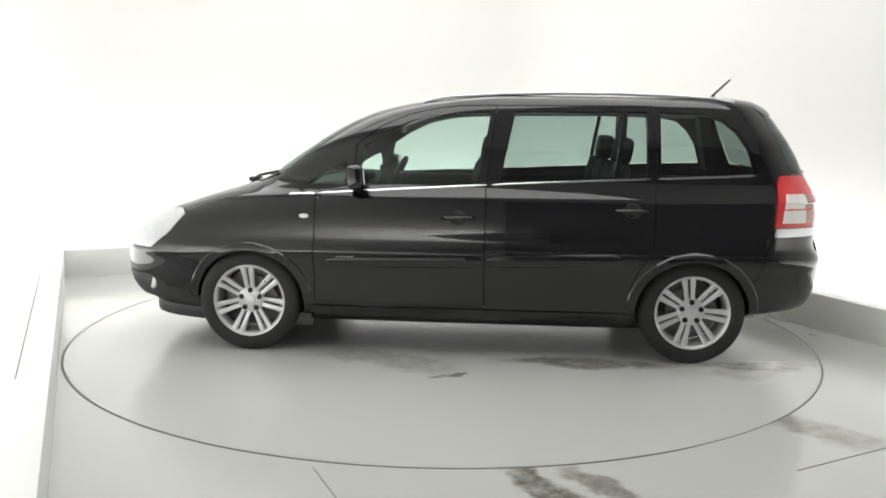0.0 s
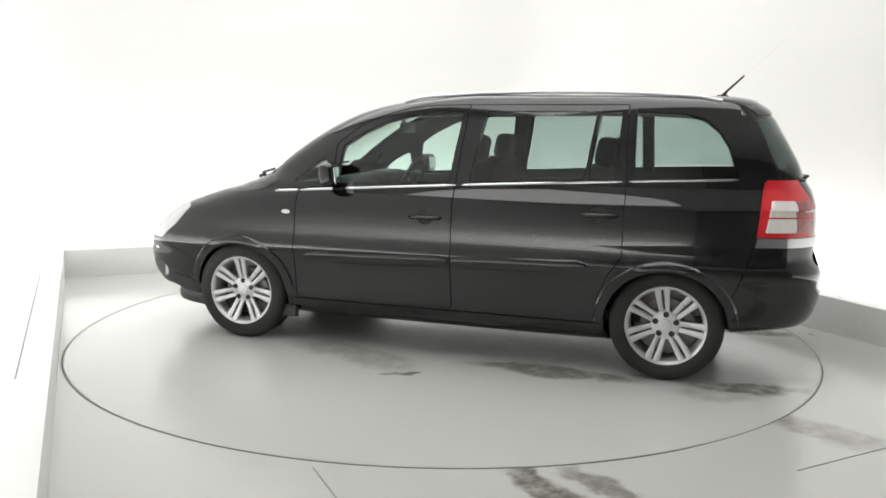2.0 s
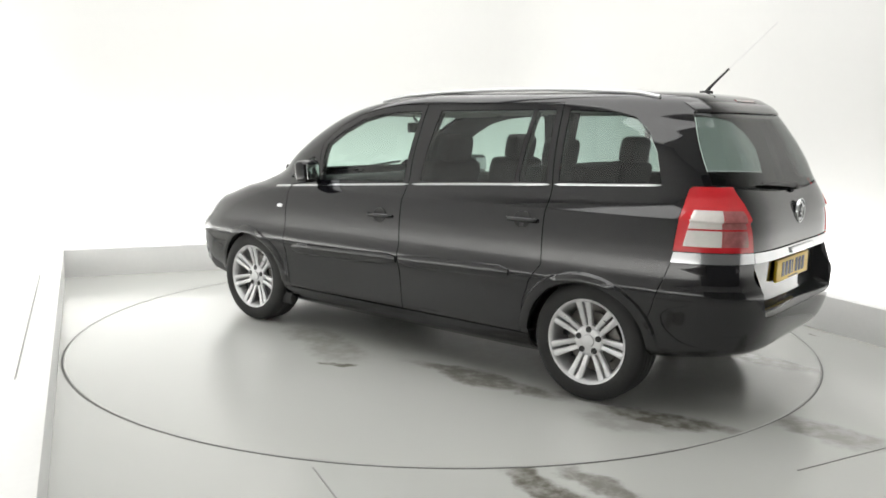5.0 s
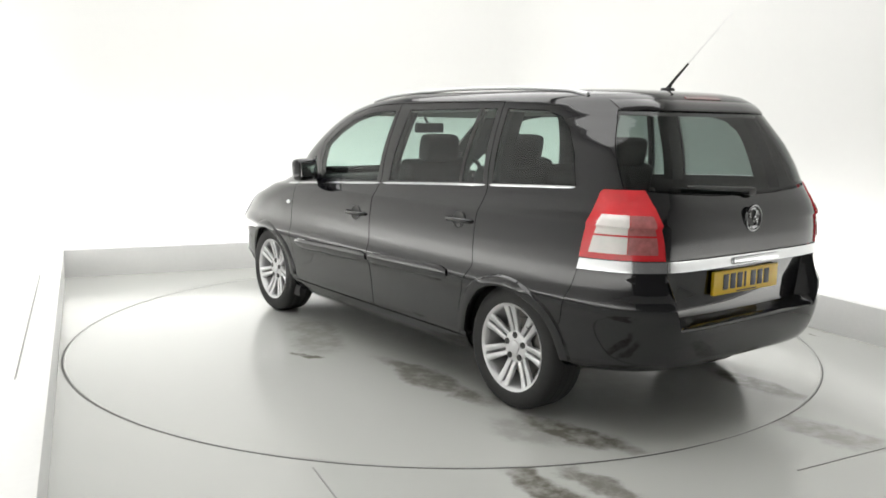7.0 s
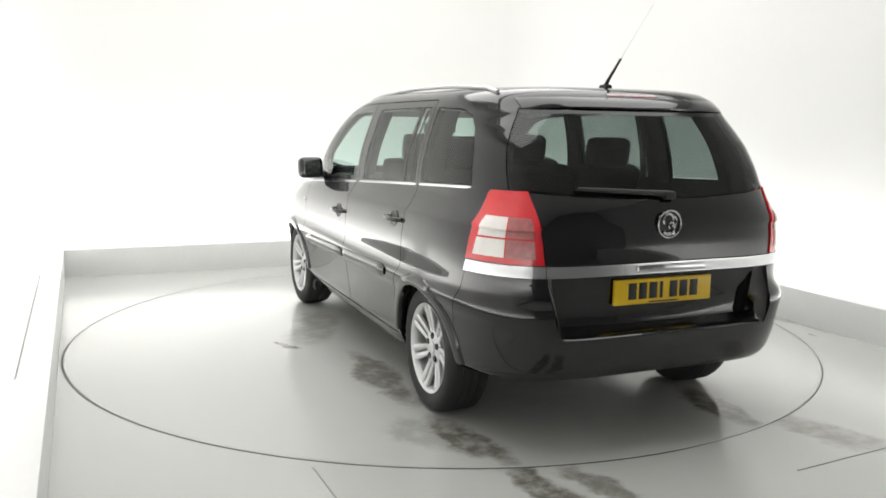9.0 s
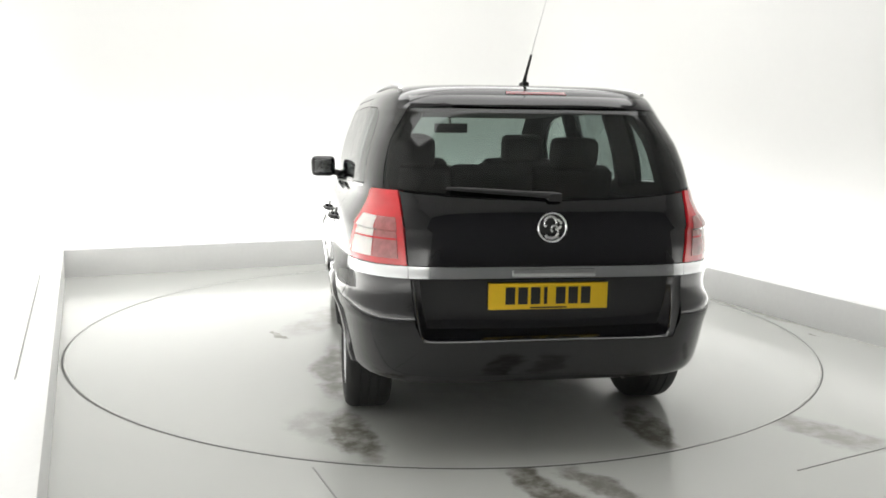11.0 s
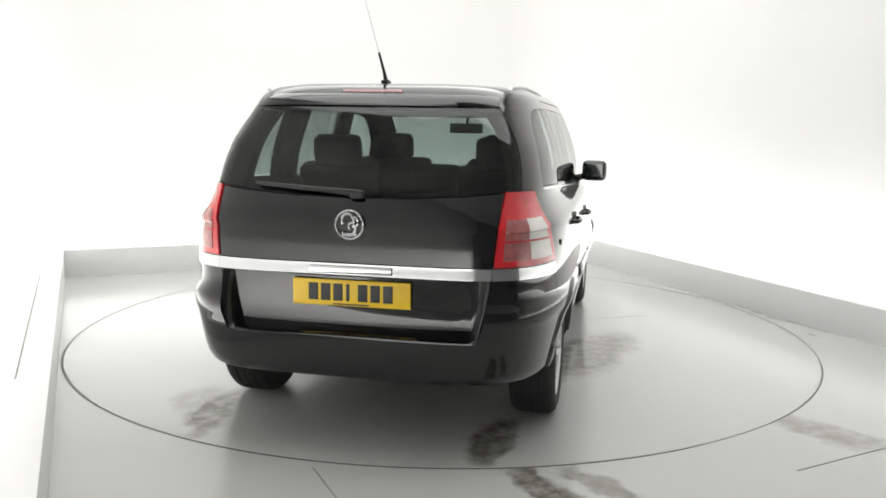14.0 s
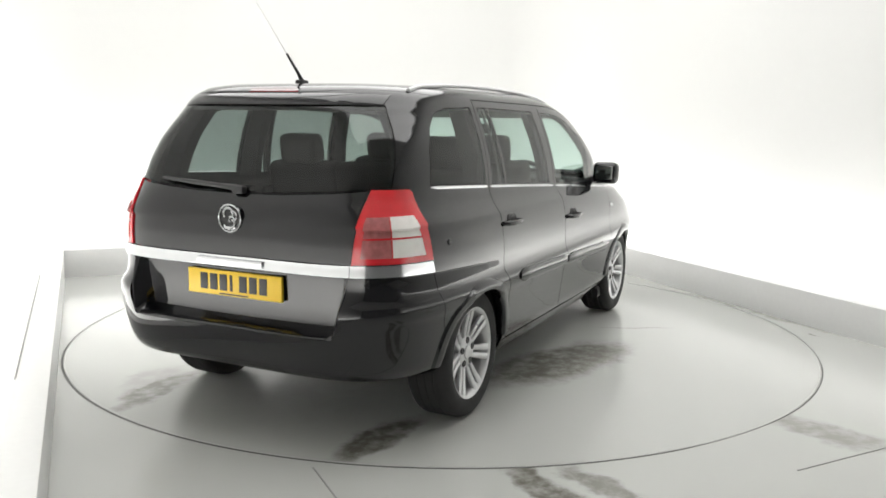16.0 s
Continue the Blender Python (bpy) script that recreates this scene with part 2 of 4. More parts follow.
def pchip(xs, ys):
    xs, ys = np.array(xs, float), np.array(ys, float)
    h = np.diff(xs)
    d = np.diff(ys) / h
    m = np.zeros(len(xs))
    m[0], m[-1] = d[0], d[-1]
    for i in range(1, len(xs) - 1):
        if d[i - 1] * d[i] > 0:
            w1, w2 = 2 * h[i] + h[i - 1], h[i] + 2 * h[i - 1]
            m[i] = (w1 + w2) / (w1 / d[i - 1] + w2 / d[i])

    def f(x):
        x = min(max(x, xs[0]), xs[-1])
        i = int(min(np.searchsorted(xs, x, "right") - 1, len(xs) - 2))
        t = (x - xs[i]) / h[i]
        return float((2 * t**3 - 3 * t**2 + 1) * ys[i] + (t**3 - 2 * t**2 + t) * h[i] * m[i] + (-2 * t**3 + 3 * t**2) * ys[i + 1] + (t**3 - t**2) * h[i] * m[i + 1])
    return f


# ---------------------------------------------------------------- the studio
TABLE_R = 2.441


def studio():
    # floor: one sheet with a round hole for the turntable
    bm = bmesh.new()
    seg = 180
    inner = [bm.verts.new(((TABLE_R + 0.0015) * math.cos(2 * math.pi * k / seg), (TABLE_R + 0.0015) * math.sin(2 * math.pi * k / seg), 0)) for k in range(seg)]
    drop = [bm.verts.new((v.co.x, v.co.y, -0.05)) for v in inner]
    outer = [bm.verts.new((14 * math.cos(2 * math.pi * k / seg), 14 * math.sin(2 * math.pi * k / seg), 0)) for k in range(seg)]
    for k in range(seg):
        j = (k + 1) % seg
        bm.faces.new((inner[k], outer[k], outer[j], inner[j]))
        bm.faces.new((drop[k], inner[k], inner[j], drop[j]))
    tagged(new("floor", mesh_of("floor", bm, ROOM_FLOOR, False)), "wet grey painted concrete studio floor with dark stains", "floor", kind="structure")
    bm = bmesh.new()
    boxed(bm, (0, 0, -0.12), (5.4, 5.4, 0.1))
    tagged(new("pit", mesh_of("pit", bm, PIT, False)), "dark steel pit under the turntable", "pit", kind="structure")

    # low walls in front of the light trough
    def slab(name, u0, u1, v0, v1, z0, z1, material, label, cat, bevel=0.006):
        b = bmesh.new()
        boxed(b, (0, 0, 0), (u1 - u0, v1 - v0, z1 - z0), bevel)
        ob = new(name, mesh_of(name, b, material))
        c = room((u0 + u1) / 2, (v0 + v1) / 2, (z0 + z1) / 2)
        ob.matrix_basis = pose(c.x, c.y, c.z, 0, 0, ROOM)
        return tagged(ob, label, cat, kind="structure")

    kl = "low grey-white painted studio wall hiding strip lights"
    slab("low_wall_back", LEFT_U - KERB_T, RIGHT_U + KERB_T, BACK_V, BACK_V + KERB_T, -0.01, KERB_H, KERBPAINT, kl, "low wall")
    slab("low_wall_right", RIGHT_U, RIGHT_U + KERB_T, FRONT_V, BACK_V - 0.003, -0.01, KERB_H, KERBPAINT, kl, "low wall")
    slab("low_wall_left", LEFT_U - KERB_T, LEFT_U, FRONT_V, BACK_V - 0.003, -0.01, KERB_H, KERBPAINT, kl, "low wall")
    for (x0, y0), (x1, y1) in (((-0.53, -2.455), (-0.30, -2.95)), ((1.50, -2.41), (2.75, -1.75))):
        b = bmesh.new()
        boxed(b, (0, 0, 0.0), (math.hypot(x1 - x0, y1 - y0), 0.007, 0.004), 0.001)
        ob = new("floor_joint", mesh_of("floor_joint", b, EDGE))
        ob.matrix_basis = pose((x0 + x1) / 2, (y0 + y1) / 2, 0.0, 0, 0, math.degrees(math.atan2(y1 - y0, x1 - x0)))
        tagged(ob, "dark sealed joint in the concrete floor", "floor joint", kind="structure")
    # dark ring added to draw the turntable gap, wider where the gap shows darker
    width = pchip([-180, -170, -160, -130, -103, -70, -64, -61, -49, -46, -40, -22, -12, 20, 140, 152, 165, 180],
                  [0.003, 0.004, 0.011, 0.011, 0.008, 0.007, 0.006, 0.001, 0.001, 0.004, 0.006, 0.006, 0.001, 0.001, 0.001, 0.003, 0.0035, 0.003])
    bm = bmesh.new()
    rings = []
    for k in range(360):
        a = radians(k - 180)
        w = width(k - 180)
        rings.append([bm.verts.new((r * math.cos(a), r * math.sin(a), z)) for r, z in ((TABLE_R + 0.001, -0.04), (TABLE_R + 0.001, 0.0012), (TABLE_R + 0.001 + w, 0.0012), (TABLE_R + 0.0015 + w, -0.001))])
    for a, c in zip(rings, rings[1:] + rings[:1]):
        for j in range(3):
            bm.faces.new((a[j], a[j + 1], c[j + 1], c[j]))
    bmesh.ops.recalc_face_normals(bm, faces=bm.faces[:])
    tagged(new("gap_ring", mesh_of("gap_ring", bm, GAP_LINE, False)), "dark worn steel rim set in the floor round the turntable", "rim", kind="structure")
    # dark strip added to draw the tone change at the low wall's outer top edge
    slab("edge_line", LEFT_U - KERB_T - 0.003, LEFT_U - KERB_T + 0.004, -1.15, 1.6, KERB_H - 0.01, KERB_H + 0.003, EDGE, "thin dark sealant line along the low wall", "trim", 0.001)
    wt = "white painted floor of the light trough"
    slab("trough_back", LEFT_U - TROUGH - 0.1, RIGHT_U + TROUGH + 0.1, BACK_V + KERB_T, BACK_V + TROUGH + 0.1, -0.01, 0.012, WALLPAINT, wt, "trough", 0)
    slab("trough_right", RIGHT_U + KERB_T, RIGHT_U + TROUGH + 0.1, FRONT_V, BACK_V + KERB_T - 0.003, -0.01, 0.012, WALLPAINT, wt, "trough", 0)
    slab("trough_left", LEFT_U - TROUGH - 0.1, LEFT_U - KERB_T, FRONT_V, BACK_V + KERB_T - 0.003, -0.01, 0.012, WALLPAINT, wt, "trough", 0)
    # seamless white wall: back and sides in one curved sheet
    rad = 0.9
    lu, ru, bv = LEFT_U - TROUGH, RIGHT_U + TROUGH, BACK_V + TROUGH
    line = [(lu, FRONT_V)]
    for k in range(9):
        a = math.pi - k * math.pi / 16
        line.append((lu + rad + rad * math.cos(a), bv - rad + rad * math.sin(a)))
    for k in range(9):
        a = math.pi / 2 - k * math.pi / 16
        line.append((ru - rad + rad * math.cos(a), bv - rad + rad * math.sin(a)))
    line.append((ru, FRONT_V))
    bm = bmesh.new()
    nrm = []
    for i, (u, v) in enumerate(line):
        p, q = line[max(i - 1, 0)], line[min(i + 1, len(line) - 1)]
        d = Vector((q[0] - p[0], q[1] - p[1])).normalized()
        nrm.append((-d.y, d.x))
    rows = []
    for off in (0.0, 0.12):
        for z in (-0.01, WALL_H):
            rows.append([bm.verts.new(room(u + n_[0] * off, v + n_[1] * off, z)) for (u, v), n_ in zip(line, nrm)])
    for a, c in ((0, 1), (1, 3), (3, 2), (2, 0)):
        for i in range(len(line) - 1):
            bm.faces.new((rows[a][i], rows[a][i + 1], rows[c][i + 1], rows[c][i]))
    bmesh.ops.recalc_face_normals(bm, faces=bm.faces[:])
    tagged(new("wall_back", mesh_of("wall_back", bm, WALLPAINT)), "seamless curved white studio wall, brightly lit", "wall", kind="structure")
    slab("wall_front", lu - 0.12, ru + 0.12, FRONT_V - 0.15, FRONT_V - 0.003, -0.01, WALL_H, FRONTWALL, "plain grey wall behind the camera", "wall", 0)
    slab("ceiling", lu - 0.13, ru + 0.13, FRONT_V - 0.16, bv + 0.13, WALL_H + 0.003, WALL_H + 0.12, WALLPAINT, "white studio ceiling", "ceiling", 0)


def softboxes():
    for v in (1.75, -1.45):
        c = room(0.0, v, 4.36)
        base = new("softbox")
        base.matrix_basis = pose(c.x, c.y, c.z, 0, 0, ROOM)
        tagged(base, "large rectangular white softbox under the ceiling", "studio light", "ceiling softboxes")
        bm = bmesh.new()
        for sx, sy, px, py in ((5.34, 0.04, 0, 1.52), (5.34, 0.04, 0, -1.52), (0.04, 3.00, 2.65, 0), (0.04, 3.00, -2.65, 0)):
            boxed(bm, (px, py, 0.12), (sx, sy, 0.26), 0.008)
        part("frame", bm, SATIN, base)
        bm = bmesh.new()
        boxed(bm, (0, 0, 0.05), (5.25, 2.99, 0.02))
        part("diffuser", bm, DIFFUSER, base, "glowing white diffuser")


def turntable():
    base = new("turntable")
    bm = bmesh.new()
    seg = 180
    prof = [(0.0, -0.06), (TABLE_R, -0.06), (TABLE_R, -0.003), (TABLE_R - 0.003, 0.0), (0.0, 0.0)]
    rings = []
    for r, z in prof[1:-1]:
        rings.append([bm.verts.new((r * math.cos(2 * math.pi * k / seg), r * math.sin(2 * math.pi * k / seg), z)) for k in range(seg)])
    for a, c in zip(rings, rings[1:]):
        for k in range(seg):
            bm.faces.new((a[k], a[(k + 1) % seg], c[(k + 1) % seg], c[k]))
    bm.faces.new(rings[-1]); bm.faces.new(rings[0][::-1])
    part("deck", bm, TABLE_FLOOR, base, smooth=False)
    bm = bmesh.new()
    rings = [[bm.verts.new((r * math.cos(2 * math.pi * k / seg), r * math.sin(2 * math.pi * k / seg), z)) for k in range(seg)] for r, z in ((TABLE_R - 0.012, -0.003), (TABLE_R - 0.012, 0.001), (TABLE_R - 0.001, 0.001), (TABLE_R + 0.0005, -0.003))]
    for a, c in zip(rings, rings[1:]):
        for k in range(seg):
            bm.faces.new((a[k], a[(k + 1) % seg], c[(k + 1) % seg], c[k]))
    bmesh.ops.recalc_face_normals(bm, faces=bm.faces[:])
    part("edge_ring", bm, RING, base, "worn painted edge ring", smooth=False)
    return tagged(base, "round grey painted turntable flush with the studio floor", "turntable")


studio()
softboxes()
TABLE = turntable()


# ---------------------------------------------------------------- the car's body surface
# x forwards, y to the car's left, z up; origin on the ground midway between the axles
XM = -0.3
# height, front, rear, half width, front and rear roundness
LEVELS = [(0.19, 2.02, -1.55, 0.74, 4.0, 5.0), (0.23, 2.12, -1.62, 0.8, 4.1, 5.2), (0.27, 2.18, -1.74, 0.825, 4.2, 5.3), (0.3, 2.212, -1.985, 0.836, 4.9, 5.4), (0.335, 2.24, -2.115, 0.848, 4.9, 5.6),
          (0.4, 2.27, -2.155, 0.856, 5.0, 5.8), (0.5, 2.28, -2.18, 0.869, 5.1, 5.8), (0.56, 2.27, -2.185, 0.88, 5.2, 5.8), (0.615, 2.25, -2.185, 0.899, 5.3, 5.8), (0.645, 2.23, -2.18, 0.901, 5.4, 5.8),
          (0.69, 2.19, -2.153, 0.886, 5.75, 5.8), (0.73, 2.15, -2.137, 0.8815, 5.7, 6.0), (0.78, 2.09, -2.135, 0.881, 5.6, 6.0), (0.84, 2.0, -2.13, 0.878, 5.5, 6.0), (0.9, 1.84, -2.13, 0.871, 5.4, 6.0),
          (0.955, 1.675, -2.125, 0.862, 5.4, 6.0), (0.975, 1.61, -2.122, 0.857, 4.7, 6.0), (0.992, 1.55, -2.12, 0.846, 4.7, 6.8), (1.02, 1.465, -2.113, 0.826, 4.9, 6.8), (1.06, 1.355, -2.1, 0.804, 5.1, 6.8),
          (1.1, 1.28, -2.08, 0.79, 5.4, 6.8), (1.15, 1.2, -2.05, 0.787, 6.2, 6.8), (1.23, 1.085, -2.015, 0.775, 6.6, 6.8), (1.32, 0.95, -1.965, 0.753, 6.6, 6.8), (1.4, 0.815, -1.92, 0.728, 6.4, 6.2),
          (1.47, 0.665, -1.88, 0.704, 6.0, 5.6), (1.515, 0.53, -1.837, 0.686, 5.4, 5.6), (1.55, 0.37, -1.812, 0.668, 4.6, 5.4), (1.578, 0.18, -1.772, 0.638, 3.6, 5.0), (1.596, -0.02, -1.7, 0.575, 3.2, 4.5),
          (1.606, -0.2, -1.52, 0.45, 3.0, 3.8)]


FRONT, REAR, WIDE, NF, NR = (pchip([r[0] for r in LEVELS], [r[k] for r in LEVELS]) for k in range(1, 6))


def outline(z, phi):
    c, s = math.cos(phi), math.sin(phi)
    a, n = (FRONT(z) - XM, NF(z)) if c > 0 else (XM - REAR(z), NR(z))
    r = (abs(c)**n + abs(s)**n)**(-1 / n)
    return Vector((XM + a * c * r, WIDE(z) * s * r, z))


def inside(x, y, z):
    a, n = (FRONT(z) - XM, NF(z)) if x > XM else (XM - REAR(z), NR(z))
    return (abs((x - XM) / a)**n + abs(y / WIDE(z))**n)**(1 / n) - 1


def normal_at(p):
    h = 0.002
    x, y, z = p
    z = min(max(z, LEVELS[0][0] + h), LEVELS[-1][0] - h)
    g = Vector((inside(x + h, y, z) - inside(x - h, y, z), inside(x, y + h, z) - inside(x, y - h, z), inside(x, y, z + h) - inside(x, y, z - h)))
    return g.normalized() if g.length > 1e-9 else Vector((0, 0, 1))


def side_y(x, z):
    a, n = (FRONT(z) - XM, NF(z)) if x > XM else (XM - REAR(z), NR(z))
    return WIDE(z) * max(0.0, 1 - abs((x - XM) / a)**n)**(1 / n)


def rear_x(y, z):
    n = NR(z)
    return XM - (XM - REAR(z)) * max(0.0, 1 - abs(y / WIDE(z))**n)**(1 / n)


def in_poly(x, y, poly):
    hit = False
    for (x0, y0), (x1, y1) in zip(poly, poly[1:] + poly[:1]):
        if (y0 > y) != (y1 > y) and x < (x1 - x0) * (y - y0) / (y1 - y0) + x0:
            hit = not hit
    return hit


def arc(cx, cz, r, a0, a1, n):
    return [(cx + r * math.cos(radians(a0 + (a1 - a0) * k / n)), cz + r * math.sin(radians(a0 + (a1 - a0) * k / n))) for k in range(n + 1)]


# outlines on the car's side: x, z
FRONT_GLASS = [(0.672, 1.045), (0.668, 1.10), (0.640, 1.275), (0.52, 1.355), (0.36, 1.432), (0.20, 1.468), (0.06, 1.482), (-0.115, 1.487), (-0.055, 1.073)]
QUARTER_LIGHT = [(0.99, 1.045), (0.80, 1.175), (0.755, 1.19), (0.735, 1.04)]
REAR_GLASS = [(-0.185, 1.083), (-0.265, 1.492), (-0.905, 1.500), (-0.855, 1.116)]
VENT_GLASS = [(-0.885, 1.118), (-0.935, 1.500), (-1.045, 1.500), (-1.055, 1.124)]
SIDE_GLASS = [(-1.135, 1.128), (-1.130, 1.500), (-1.40, 1.490), (-1.50, 1.465), (-1.58, 1.40), (-1.645, 1.30), (-1.69, 1.152)]
FRONT_DOOR = [(0.935, 0.305), (0.935, 0.60), (0.925, 1.0), (0.70, 1.03), (0.69, 1.285), (0.55, 1.395), (0.38, 1.472), (0.20, 1.512), (0.06, 1.528), (-0.155, 1.533), (-0.100, 1.06), (-0.100, 0.305)]
REAR_DOOR = [(-0.100, 0.305), (-0.100, 1.06), (-0.155, 1.533), (-1.085, 1.540), (-1.098, 1.10), (-1.098, 0.70), (-1.03, 0.60), (-0.975, 0.48), (-0.955, 0.305)]
ARCH_F = [(x, 0.315 + (z - 0.315) * 0.94) for x, z in arc(1.345, 0.315, 0.338, 0, 360, 40)[:-1]]
ARCH_R = [(x, 0.315 + (z - 0.315) * 0.94) for x, z in arc(-1.345, 0.315, 0.338, 0, 360, 40)[:-1]]
SILL = [(0.99, 0.10), (0.99, 0.300), (-1.00, 0.300), (-1.00, 0.10)]
LAMP_SIDE = [(-2.6, 1.142), (-1.838, 1.142), (-1.822, 1.128), (-1.815, 1.09), (-1.795, 0.838), (-2.6, 0.838)]
LAMP_FOOT = [(-2.6, 0.836), (-1.800, 0.836), (-1.790, 0.786), (-2.6, 0.786)]
TAIL_SIDE = [(-2.6, 1.0), (-1.985, 1.0), (-1.742, 1.52), (-2.6, 1.52)]
BUMPER_R = [(-2.6, 0.785), (-1.79, 0.785), (-1.735, 0.62), (-1.690, 0.50), (-1.690, 0.10), (-2.6, 0.10)]
BUMPER_F = [(2.6, 0.60), (1.97, 0.60), (1.70, 0.50), (1.70, 0.10), (2.6, 0.10)]
SKIRT_F = [(2.6, 0.45), (2.02, 0.45), (1.90, 0.38), (1.66, 0.34), (1.66, 0.10), (2.6, 0.10)]
HEADLAMP = [(2.6, 0.625), (1.99, 0.625), (1.86, 0.73), (1.765, 0.845), (1.80, 0.868), (1.90, 0.862), (2.6, 0.80)]
# outlines on the tail: y, z
TAIL_GLASS = [(-0.90, 1.160), (-0.90, 1.495), (0.90, 1.495), (0.90, 1.160), (0.70, 1.150), (0.50, 1.132), (0.25, 1.116), (0.0, 1.112), (-0.25, 1.116), (-0.50, 1.132), (-0.70, 1.150)]
TAILGATE = [(-0.632, 1.140), (-0.50, 1.127), (-0.25, 1.111), (0.0, 1.107), (0.25, 1.111), (0.50, 1.127), (0.632, 1.140), (0.603, 0.835), (-0.603, 0.835)]
BAR = [(-0.603, 0.835), (0.603, 0.835), (0.598, 0.785), (-0.598, 0.785)]
RECESS = [(-0.592, 0.785), (0.592, 0.785), (0.575, 0.60), (0.545, 0.525), (-0.545, 0.525), (-0.575, 0.60)]
BRAKE_LIGHT = [(-0.14, 1.554), (0.14, 1.554), (0.135, 1.566), (-0.135, 1.566)]


def region(c):
    x, y, z = c
    s = abs(y)
    if s > 0.3:
        for poly in (ARCH_F, ARCH_R):
            if in_poly(x, z, poly):
                return None
    tail = x < -1.6 and -normal_at(c).x > 0.28
    if z < 1.6 and tail and s < 0.8:
        if in_poly(y, z, BRAKE_LIGHT):
            return "brake_light"
    if in_poly(x, z, TAIL_SIDE) and in_poly(y, z, TAIL_GLASS):
        return "rear_window"
    if x < -1.7:
        inner = s > 0.603 + (z - 0.835) * 0.095
        if inner and in_poly(x, z, LAMP_SIDE):
            return "lamp"
        if s > 0.60 and in_poly(x, z, LAMP_FOOT):
            return "lamp_foot"
        if tail and in_poly(y, z, TAILGATE):
            return "tailgate"
        if tail and in_poly(y, z, BAR):
            return "bar"
        if tail and in_poly(y, z, RECESS):
            return "recess"
    if s > 0.3:
        for name, poly in (("front_window", FRONT_GLASS), ("quarter_light", QUARTER_LIGHT), ("rear_side_window", REAR_GLASS), ("vent_window", VENT_GLASS), ("side_window", SIDE_GLASS),
                           ("front_door", FRONT_DOOR), ("rear_door", REAR_DOOR), ("sill", SILL)):
            if in_poly(x, z, poly):
                return name
        if in_poly(x, z, HEADLAMP) and s > 0.42:
            return "headlight"
    if in_poly(x, z, BUMPER_R):
        return "rear_bumper"
    if in_poly(x, z, SKIRT_F):
        return "front_skirt"
    if in_poly(x, z, BUMPER_F) or (x > 1.97 and z < 0.72):
        return "front_bumper"
    if x > 0.3:
        b = FRONT(z)
        if z > 1.075 and s < 0.84 * side_y(min(x, b - 0.30 if z < 1.5 else b - 0.2), z) and z < 1.50:
            return "windscreen"
        if z <= 1.075 and x > 1.2 and s < 0.70:
            return "bonnet"
    return "body"


def body_shell():
    zs = []
    for a, c in zip(LEVELS, LEVELS[1:]):
        k = max(1, round((c[0] - a[0]) / 0.022))
        zs += [a[0] + (c[0] - a[0]) * i / k for i in range(k)]
    zs.append(LEVELS[-1][0])
    n = 176
    bm = bmesh.new()
    rows = [[bm.verts.new(outline(z, 2 * math.pi * k / n)) for k in range(n)] for z in zs]
    for a, c in zip(rows, rows[1:]):
        for k in range(n):
            bm.faces.new((a[k], a[(k + 1) % n], c[(k + 1) % n], c[k]))
    bm.faces.new(rows[-1])
    bm.faces.new(rows[0][::-1])

    def cut(poly, i, test):
        xs, ys = [p[0] for p in poly], [p[1] for p in poly]
        for (x0, z0), (x1, z1) in zip(poly, poly[1:] + poly[:1]):
            lo, hi = min(x0, x1) - 0.03, max(x0, x1) + 0.03
            bot, top = min(z0, z1) - 0.03, max(z0, z1) + 0.03
            faces = []
            for f in bm.faces:
                co = [v.co for v in f.verts]
                if max(p[i] for p in co) > lo and min(p[i] for p in co) < hi and max(p.z for p in co) > bot and min(p.z for p in co) < top and test(co[0]):
                    faces.append(f)
            geom = list({e for f in faces for e in f.edges} | {v for f in faces for v in f.verts}) + faces
            no = (z1 - z0, 0, x0 - x1) if i == 0 else (0, z1 - z0, x0 - x1)
            co = (x0, 0, z0) if i == 0 else (0, x0, z0)
            bmesh.ops.bisect_plane(bm, geom=geom, dist=0.0012, plane_co=co, plane_no=Vector(no).normalized())

    for poly in (FRONT_GLASS, QUARTER_LIGHT, REAR_GLASS, VENT_GLASS, SIDE_GLASS, FRONT_DOOR, REAR_DOOR, ARCH_F, ARCH_R, SILL, BUMPER_R, BUMPER_F, SKIRT_F, HEADLAMP):
        cut(poly, 0, lambda p: abs(p.y) > 0.3)
    for poly in (LAMP_SIDE, LAMP_FOOT, TAIL_SIDE):
        cut([q for q in poly], 0, lambda p: abs(p.y) > 0.45)
    for poly in (TAIL_GLASS, TAILGATE, BAR, RECESS, BRAKE_LIGHT):
        cut(poly, 1, lambda p: p.x < -1.5)
    groups = {}
    for f in bm.faces:
        c = f.calc_center_median()
        if c.z < LEVELS[0][0] + 1e-4:
            key = ("underbody", 0)
        elif c.z > LEVELS[-1][0] - 1e-4:
            key = ("body", 0)
        else:
            g = region(c)
            if g is None:
                continue
            two = g in ("lamp", "lamp_foot", "front_window", "quarter_light", "rear_side_window", "vent_window", "side_window", "front_door", "rear_door", "sill", "headlight")
            key = (g, (1 if c.y > 0 else -1) if two else 0)
        groups.setdefault(key, []).append([v.co.copy() for v in f.verts])
    bm.free()
    return groups


